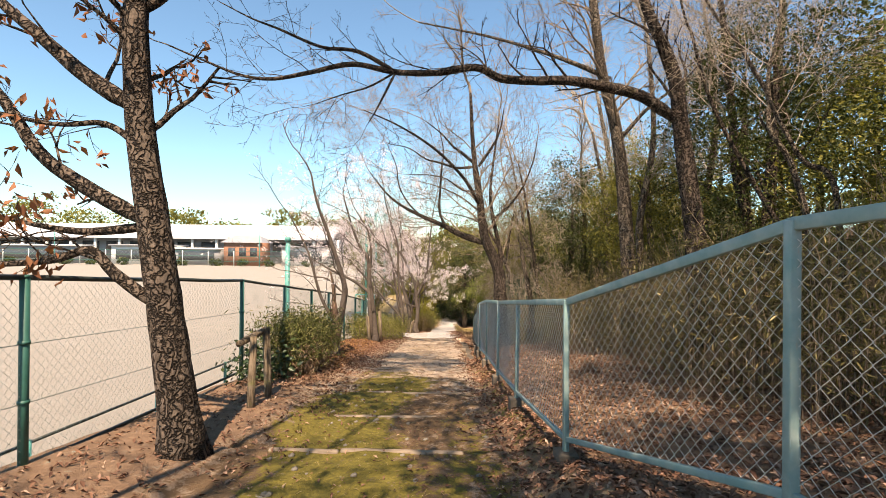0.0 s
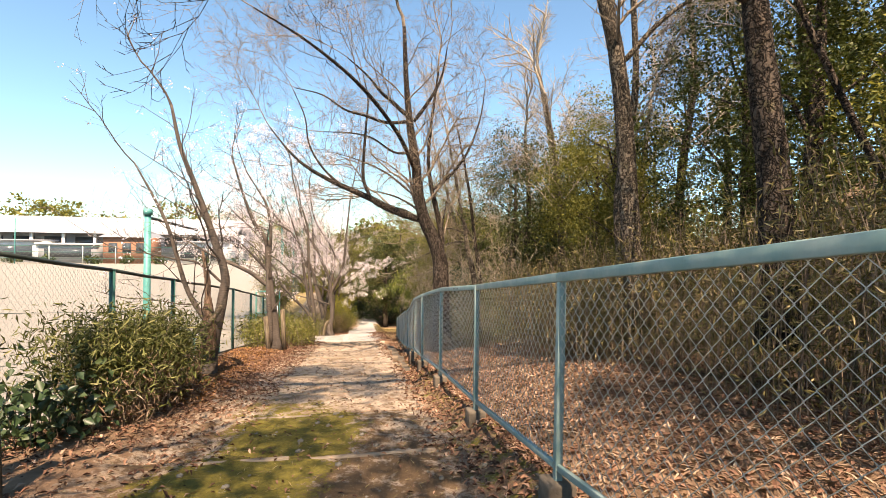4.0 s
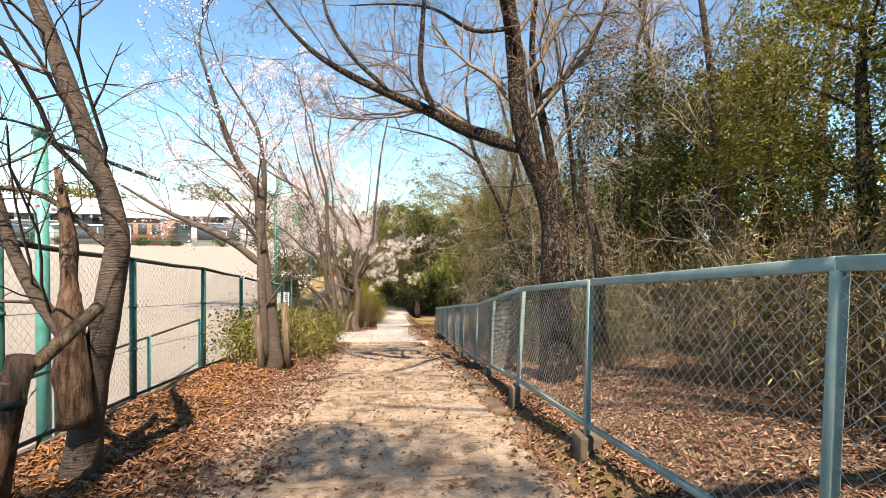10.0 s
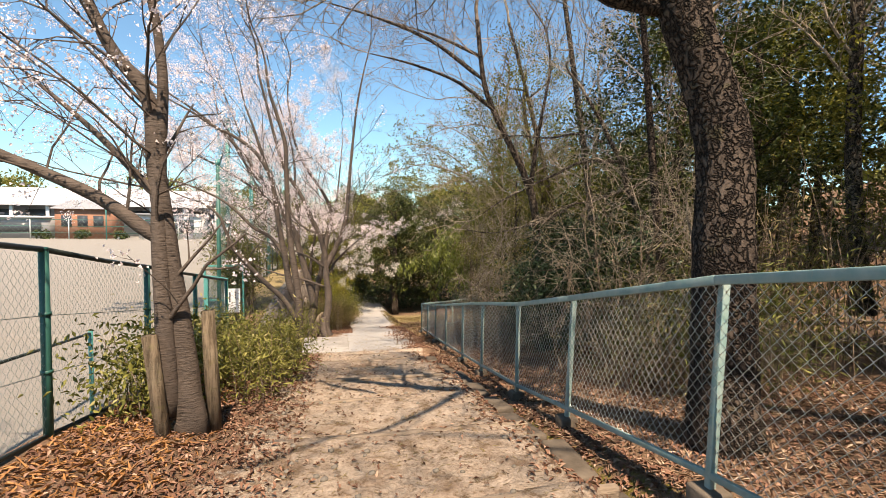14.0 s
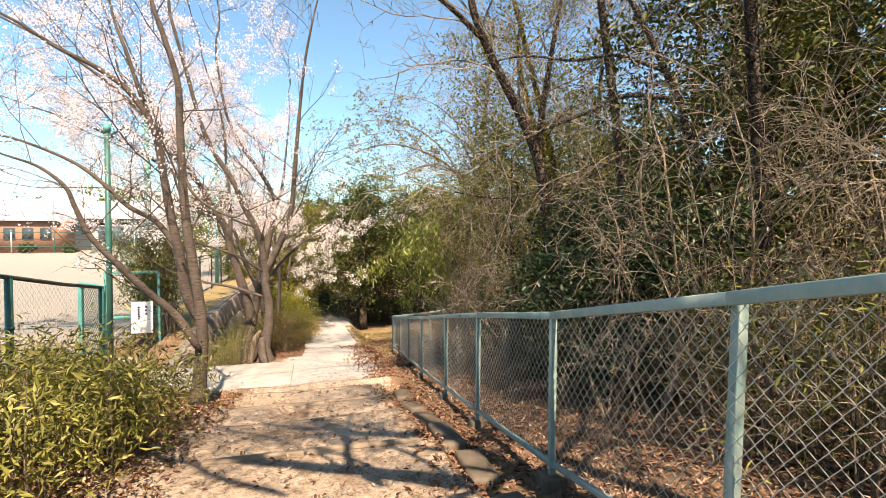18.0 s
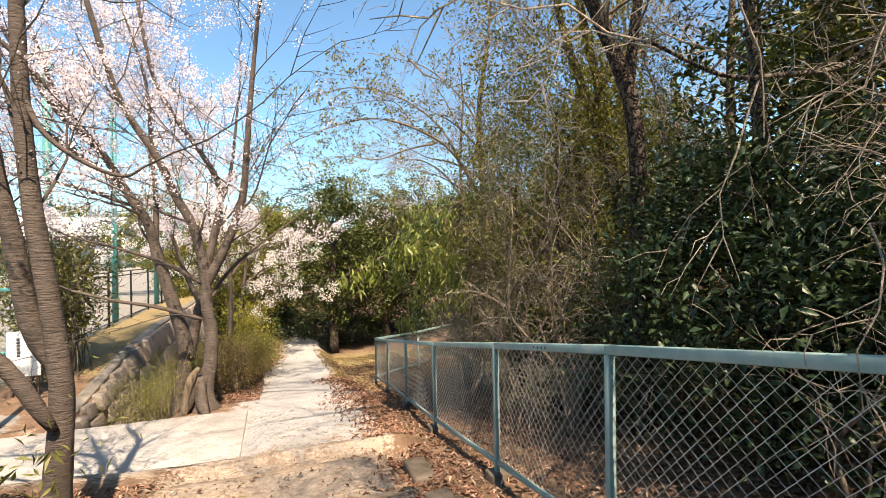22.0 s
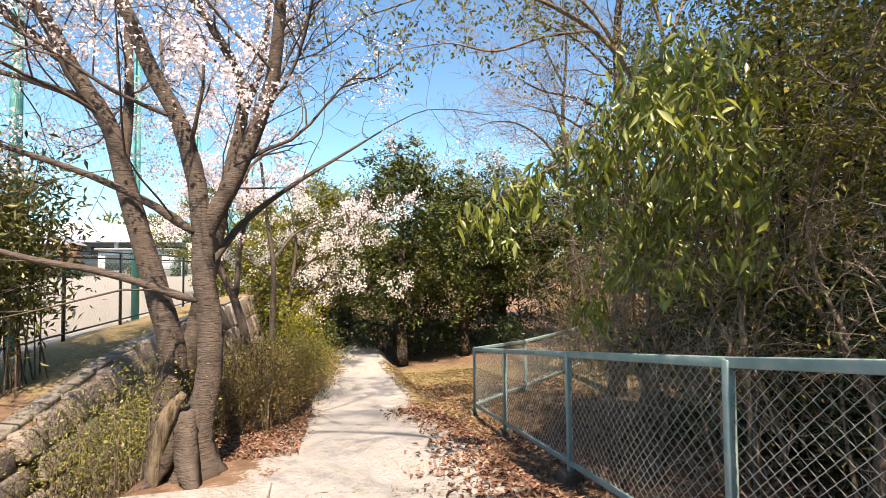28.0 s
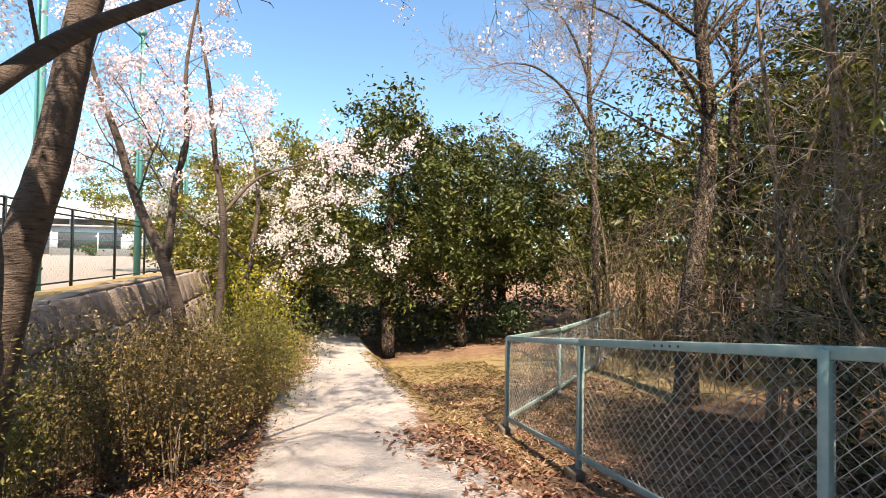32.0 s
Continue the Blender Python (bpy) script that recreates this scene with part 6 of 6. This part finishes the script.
thicket("hedge_bush", spots(3, 46, -3.2, -2.6, 16.5, 18.2), 0.75, 0.07, 60, HEDGE, 203, "yellow-green bush behind the staked cherry tree", aspect=0.4)
thicket("hedge_bush", spots(4, 130, -3.0, -1.75, 17.2, 20.3), 0.8, 0.065, 110, HEDGE, 204, "clipped yellow-green bamboo hedge beside the steps", aspect=0.24)
thicket("hedge_bush", spots(5, 130, -2.75, -1.75, 25.7, 28.4), 0.95, 0.026, 140, HEDGE, 205, "low olive-green hedge bush in the ditch bed", aspect=0.42)
thicket("hedge_bush", spots(6, 170, -1.75, -0.95, 27.0, 29.2), 0.8, 0.025, 130, RUSTY, 206, "brownish-olive hedge of small leaves along the path", aspect=0.5)
thicket("hedge_bush", spots(7, 80, -1.3, -0.5, 29.0, 31.6), 0.9, 0.035, 150, OLIVE, 207, "olive-green hedge along the far path", aspect=0.5)
thicket("hedge_bush", spots(8, 130, -2.8, -1.5, 28.2, 31), 1.0, 0.03, 90, RUSTY, 208, "loose brownish-olive bush beneath the cherry trees", aspect=0.45)
thicket("yellow_bush", spots(9, 50, -1.7, -0.8, 32.4, 34), 1.7, 0.07, 60, YELLOW, 209, "bright yellow-green leafed bush below the blossom", aspect=0.5)
thicket("tall_shrub", spots(10, 60, -4.5, -3.6, 27.2, 28.1), 2.35, 0.09, 150, SASA, 210, "tall dark olive shrub beside the gate", aspect=0.3, stem=0.012, low=0.35)
thicket("hedge_bush", spots(31, 30, -4.6, -4.0, 22.6, 23.4), 0.7, 0.08, 50, BAMBOO, 211, "dark shrub at the end of the field fence", aspect=0.4)
for i, (x0, x1, y0, y1, h, n, m) in enumerate((
        (3.2, 5.2, 1.0, 4.0, 1.9, 170, BAMBOO), (3.0, 5.2, 4.0, 7.0, 1.9, 190, BAMBOO), (3.3, 5.6, 7.0, 10.0, 1.9, 200, BAMBOO), (2.8, 5.4, 10.0, 12.4, 1.8, 200, BAMBOO), (3.0, 5.2, 12.4, 14.4, 1.6, 150, BAMBOO),
        (5.2, 8.5, 1.0, 6.0, 2.6, 200, BAMBOO_GREEN), (5.4, 9.0, 6.0, 11.0, 2.8, 220, BAMBOO_GREEN), (5.2, 9.0, 11.0, 16.0, 2.8, 220, BAMBOO_GREEN), (2.6, 4.2, 15.6, 18.0, 1.4, 120, BAMBOO_GREEN),
        (4.0, 7.0, 16.0, 20.0, 2.4, 180, BAMBOO), (4.0, 5.8, 20.5, 24.0, 1.9, 170, SASA), (3.4, 4.6, 22.0, 26.2, 0.8, 90, SASA), (4.6, 8.0, 24.0, 28.0, 2.2, 170, SASA), (4.6, 8.5, 28.0, 32.5, 2.6, 190, BAMBOO), (6.5, 10.5, 31.0, 36.0, 2.8, 160, BAMBOO_GREEN))):
    thicket("bamboo_thicket", spots(300 + i, n, x0, x1, y0, y1), h, 0.085 if x0 < 4.5 else 0.12, 58 if x0 < 4.5 else 34, m, 320 + i, "dense thicket of dwarf bamboo in the wood", "thicket", group="bamboo thickets", spread=0.25, low=0.1, kind="stuff", aspect=0.15, stem=0.007)

# ---- leaf litter ----
rng = np.random.default_rng(400)


def litter(seed, n, box, size, label, mat=LITTER, keep=None, aspect=0.4):
    r = np.random.default_rng(seed)
    x, y = r.uniform(box[0], box[1], n), r.uniform(box[2], box[3], n)
    pts = [(a, b, land_z(a, b) + 0.012 + 0.012 * r.random()) for a, b in zip(x, y) if keep is None or keep(a, b, r)]
    ob = new("leaf_litter", leaves("leaf_litter", pts, size, r, aspect, 0, 0.6, (0, 0, 0), 0.5, 0.8))
    ob.data.materials.append(mat)
    tagged(ob, label, "leaf litter", kind="stuff")


litter(401, 34000, (1.0, 4.6, 0, 16), 0.042, "brown fallen leaves on the wood's floor")
litter(411, 22000, (1.0, 4.6, 5, 17), 0.085, "pale dry bamboo blades strewn over the wood's floor", STRAW, aspect=0.12)
litter(402, 20000, (1.2, 4.6, 16, 32), 0.045, "brown fallen leaves behind the fence")
litter(412, 14000, (1.2, 4.6, 17, 32), 0.085, "pale dry bamboo blades behind the fence", STRAW, aspect=0.12)
litter(403, 40000, (-3.3, -1.35, 1, 22.5), 0.042, "brown fallen leaves on the left verge", keep=lambda a, b, r: r.random() < (0.2 + 0.8 * ease(b, 6, 13)) * ease(-a, 0.9 + 0.5 * noise.noise((b * 0.8, 2.0, 0.0)), 2.0))
litter(413, 9000, (-3.3, -1.9, 9.5, 22), 0.09, "rusty dry bamboo blades on the verge below the fence", RUST_BLADE, aspect=0.14, keep=lambda a, b, r: r.random() < ease(-a, 1.9, 2.5))
litter(404, 26000, (0.1, 1.2, 1, 28), 0.045, "brown fallen leaves in the gully by the fence", keep=lambda a, b, r: r.random() < ease(a, 0.25 + 0.35 * noise.noise((b * 0.7, 5.0, 0.0)), 0.95))
litter(405, 3600, (-1.6, 0.6, 1, 23), 0.032, "scattered fallen leaves on the path")
r5 = np.random.default_rng(409)
pts = [(a, b, land_z(a, b) + 0.008) for a, b in zip(r5.uniform(-1.7, 0.7, 5000), r5.uniform(1, 25, 5000))]
ob = new("straw_debris", leaves("straw_debris", pts, 0.06, r5, 0.07, 0, 0.85))
ob.data.materials.append(GRASS_DRY)
tagged(ob, "thin dry stalks and straw strewn over the path", "debris", kind="stuff")
g = Geo()
for a, b in zip(r5.uniform(-1.6, 0.95, 420), r5.uniform(1, 23, 420)):
    q = r5.uniform(0.008, 0.028)
    c = (a, b, land_z(a, b))
    g.tube([(a, b, c[2] - q * 0.3), (a + q * 0.2, b, c[2] + q * 0.5), (a, b, c[2] + q * 0.8)], (q, q * 1.1, q * 0.5), 6, True, 0.15, r5)
ob = alone("pebbles", g, CONCRETE, (0, 0, 0), "small grey stones lying on the path", "stones", kind="stuff")
litter(406, 8000, (-1.9, -0.65, 25.9, 31), 0.04, "fallen leaves along the far path")
litter(407, 9000, (0.8, 3.6, 27.5, 34), 0.08, "dry straw grass beside the path", GRASS_DRY, aspect=0.08)

# ---- beyond the field ----
hall = thing("long_hall", (-70, 118, FIELD_Z), "long white hall with a wide pale roof beyond the field", "building")
g = Geo()
g.box((-130, 120, FIELD_Z - 0.5), (-28, 134, 3.6))
part("wall", g, ROOF_GREY, hall)
g = Geo()
g.v = [(-131, 116.5, 3.3), (-27, 116.5, 3.3), (-27, 126, 6.6), (-131, 126, 6.6), (-131, 135, 3.3), (-27, 135, 3.3), (-131, 116.5, 3.9), (-27, 116.5, 3.9), (-27, 126, 7.2), (-131, 126, 7.2), (-131, 135, 3.9), (-27, 135, 3.9)]
g.f = [(6, 7, 8, 9), (9, 8, 11, 10), (0, 1, 7, 6), (0, 3, 2, 1), (3, 4, 5, 2), (1, 2, 8, 7), (2, 5, 11, 8), (0, 6, 9, 3), (3, 9, 10, 4), (4, 10, 11, 5)]
part("roof", g, ROOF_PALE, hall, smooth=False)
for i in range(17):
    x = -127 + i * 6
    g = Geo()
    g.box((x, 119.9, 0.4), (x + 4.2, 120.02, 2.6))
    part("window", g, DARK_GLASS, hall)
    g = Geo()
    g.box((x + 4.8, 117.2, FIELD_Z), (x + 5.3, 117.7, 3.4))
    part("pillar", g, WHITE_PAINT, hall)
house = thing("brick_house", (-44, 104, FIELD_Z), "small red-brick pavilion with a grey roof beyond the field", "building")
g = Geo()
g.box((-48, 104, FIELD_Z), (-40, 110, 2.4))
part("wall", g, BRICK_RED, house)
g = Geo()
g.v = [(-48.6, 103.4, 2.4), (-39.4, 103.4, 2.4), (-39.4, 110.6, 2.4), (-48.6, 110.6, 2.4), (-47, 107, 4.0), (-41, 107, 4.0)]
g.f = [(0, 1, 5, 4), (1, 2, 5), (2, 3, 4, 5), (3, 0, 4), (0, 3, 2, 1)]
part("roof", g, ROOF_GREY, house, smooth=False)
for x in (-47, -44.6, -42.2):
    g = Geo()
    g.box((x, 103.9, -0.6), (x + 1.5, 104.02, 1.3))
    part("window", g, DARK_GLASS, house)
for i, (x0, x1, h, m) in enumerate(((-74, -60, 1.4, ROOF_GREY), (-60, -50, 0.8, WHITE_PAINT), (-36, -26, 1.5, ROOF_GREY), (-100, -82, 1.2, WHITE_PAINT))):
    shed = thing("low_shed", (x0, 108, FIELD_Z), "low pale shed beyond the field fence", "building", "sheds beyond the field")
    g = Geo()
    g.box((x0, 106, FIELD_Z), (x1, 111, h))
    part("wall", g, WHITE_PAINT if m is ROOF_GREY else ROOF_GREY, shed)
    g = Geo()
    g.box((x0 - 0.4, 105.5, h), (x1 + 0.4, 111.5, h + 0.35))
    part("roof", g, m, shed)
    g = Geo()
    g.box((x0 + 1, 105.95, -1.6), (x1 - 1, 106.02, h - 0.7))
    part("window", g, DARK_GLASS, shed)
end_fence = thing("end_fence", (-60, 100, FIELD_Z), "tall green mesh fence at the field's far end", "fence")
for i in range(22):
    x = -125 + i * 5.4
    g = Geo()
    g.tube([(x, 100, FIELD_Z), (x, 100, 0.6 if i % 4 else 5.5)], (0.09, 0.09), 6)
    part("post", g, GREEN_SEA if i % 4 == 0 else WIRE, end_fence)
for z in (-1.6, -0.5, 0.55):
    g = Geo()
    g.tube([(-125, 100, z), (-11.6, 100, z)], (0.05, 0.05), 5)
    part("rail", g, GREEN_DARK, end_fence)
part("wire_mesh", chain_link((-125, 100), (-11.6, 100), FIELD_Z, FIELD_Z, 3.2, 0.8, 0.012), WIRE_GREEN, end_fence)
rng = np.random.default_rng(500)
for i in range(16):
    x = -112 + i * 6.3 + rng.uniform(-1, 1)
    b = thing("clipped_shrub", (x, 101.5, FIELD_Z), "rounded green shrub along the far fence", "bush", "shrubs along the far fence")
    pts = crown_points(rng, (x, 101.5, FIELD_Z + 0.7), (1.1, 0.9, 0.8), 24, 14, 0.25)
    part("leaves", leaves("leaves", pts, 0.4, rng, 0.6, 0, 0.1, (x, 101.5, FIELD_Z)), EVERGREEN, b)
for i, (x, y, r, z) in enumerate(((-150, 190, 45, 19), (-105, 200, 34, 15), (-62, 210, 32, 17), (-30, 180, 26, 13), (-12, 120, 10, 5), (6, 130, 16, 8), (-200, 150, 40, 12), (30, 120, 20, 10), (55, 90, 18, 12), (45, 50, 12, 11), (32, 30, 9, 9), (30, 10, 9, 10), (28, -8, 9, 9))):
    w = thing("distant_wood", (x, y, -3), "distant wooded rise in spring colours", "trees", "distant woods", "stuff")
    pts = crown_points(np.random.default_rng(520 + i), (x, y, -1), (r, r * 0.5, z), 240 if y > 60 else 140, 44 if y > 100 else 22, r * 0.05)
    pts = pts[pts[:, 2] > -4]
    part("foliage", leaves("foliage", pts, 1.2 if y > 100 else 1.6 if y > 60 else 0.7, rng, 0.6, 0, 0.1, (x, y, -3)), OLIVE, w)
for i in range(26):
    r = np.random.default_rng(560 + i)
    x, y = r.uniform(9, 17), 2 + i * 1.5 + r.uniform(-0.8, 0.8)
    z = land_z(x, y)
    leafy_tree("background_tree", (x, y, z), r.uniform(5.5, 9), (r.uniform(1.4, 2.2), r.uniform(1.4, 2.2), r.uniform(2, 3)), (EVERGREEN, OLIVE, EVERGREEN)[i % 3], 600 + i, "leafy tree deep in the wood", 0.24, 45, 40, 0.14, clump=0.35, group="trees deep in the wood")
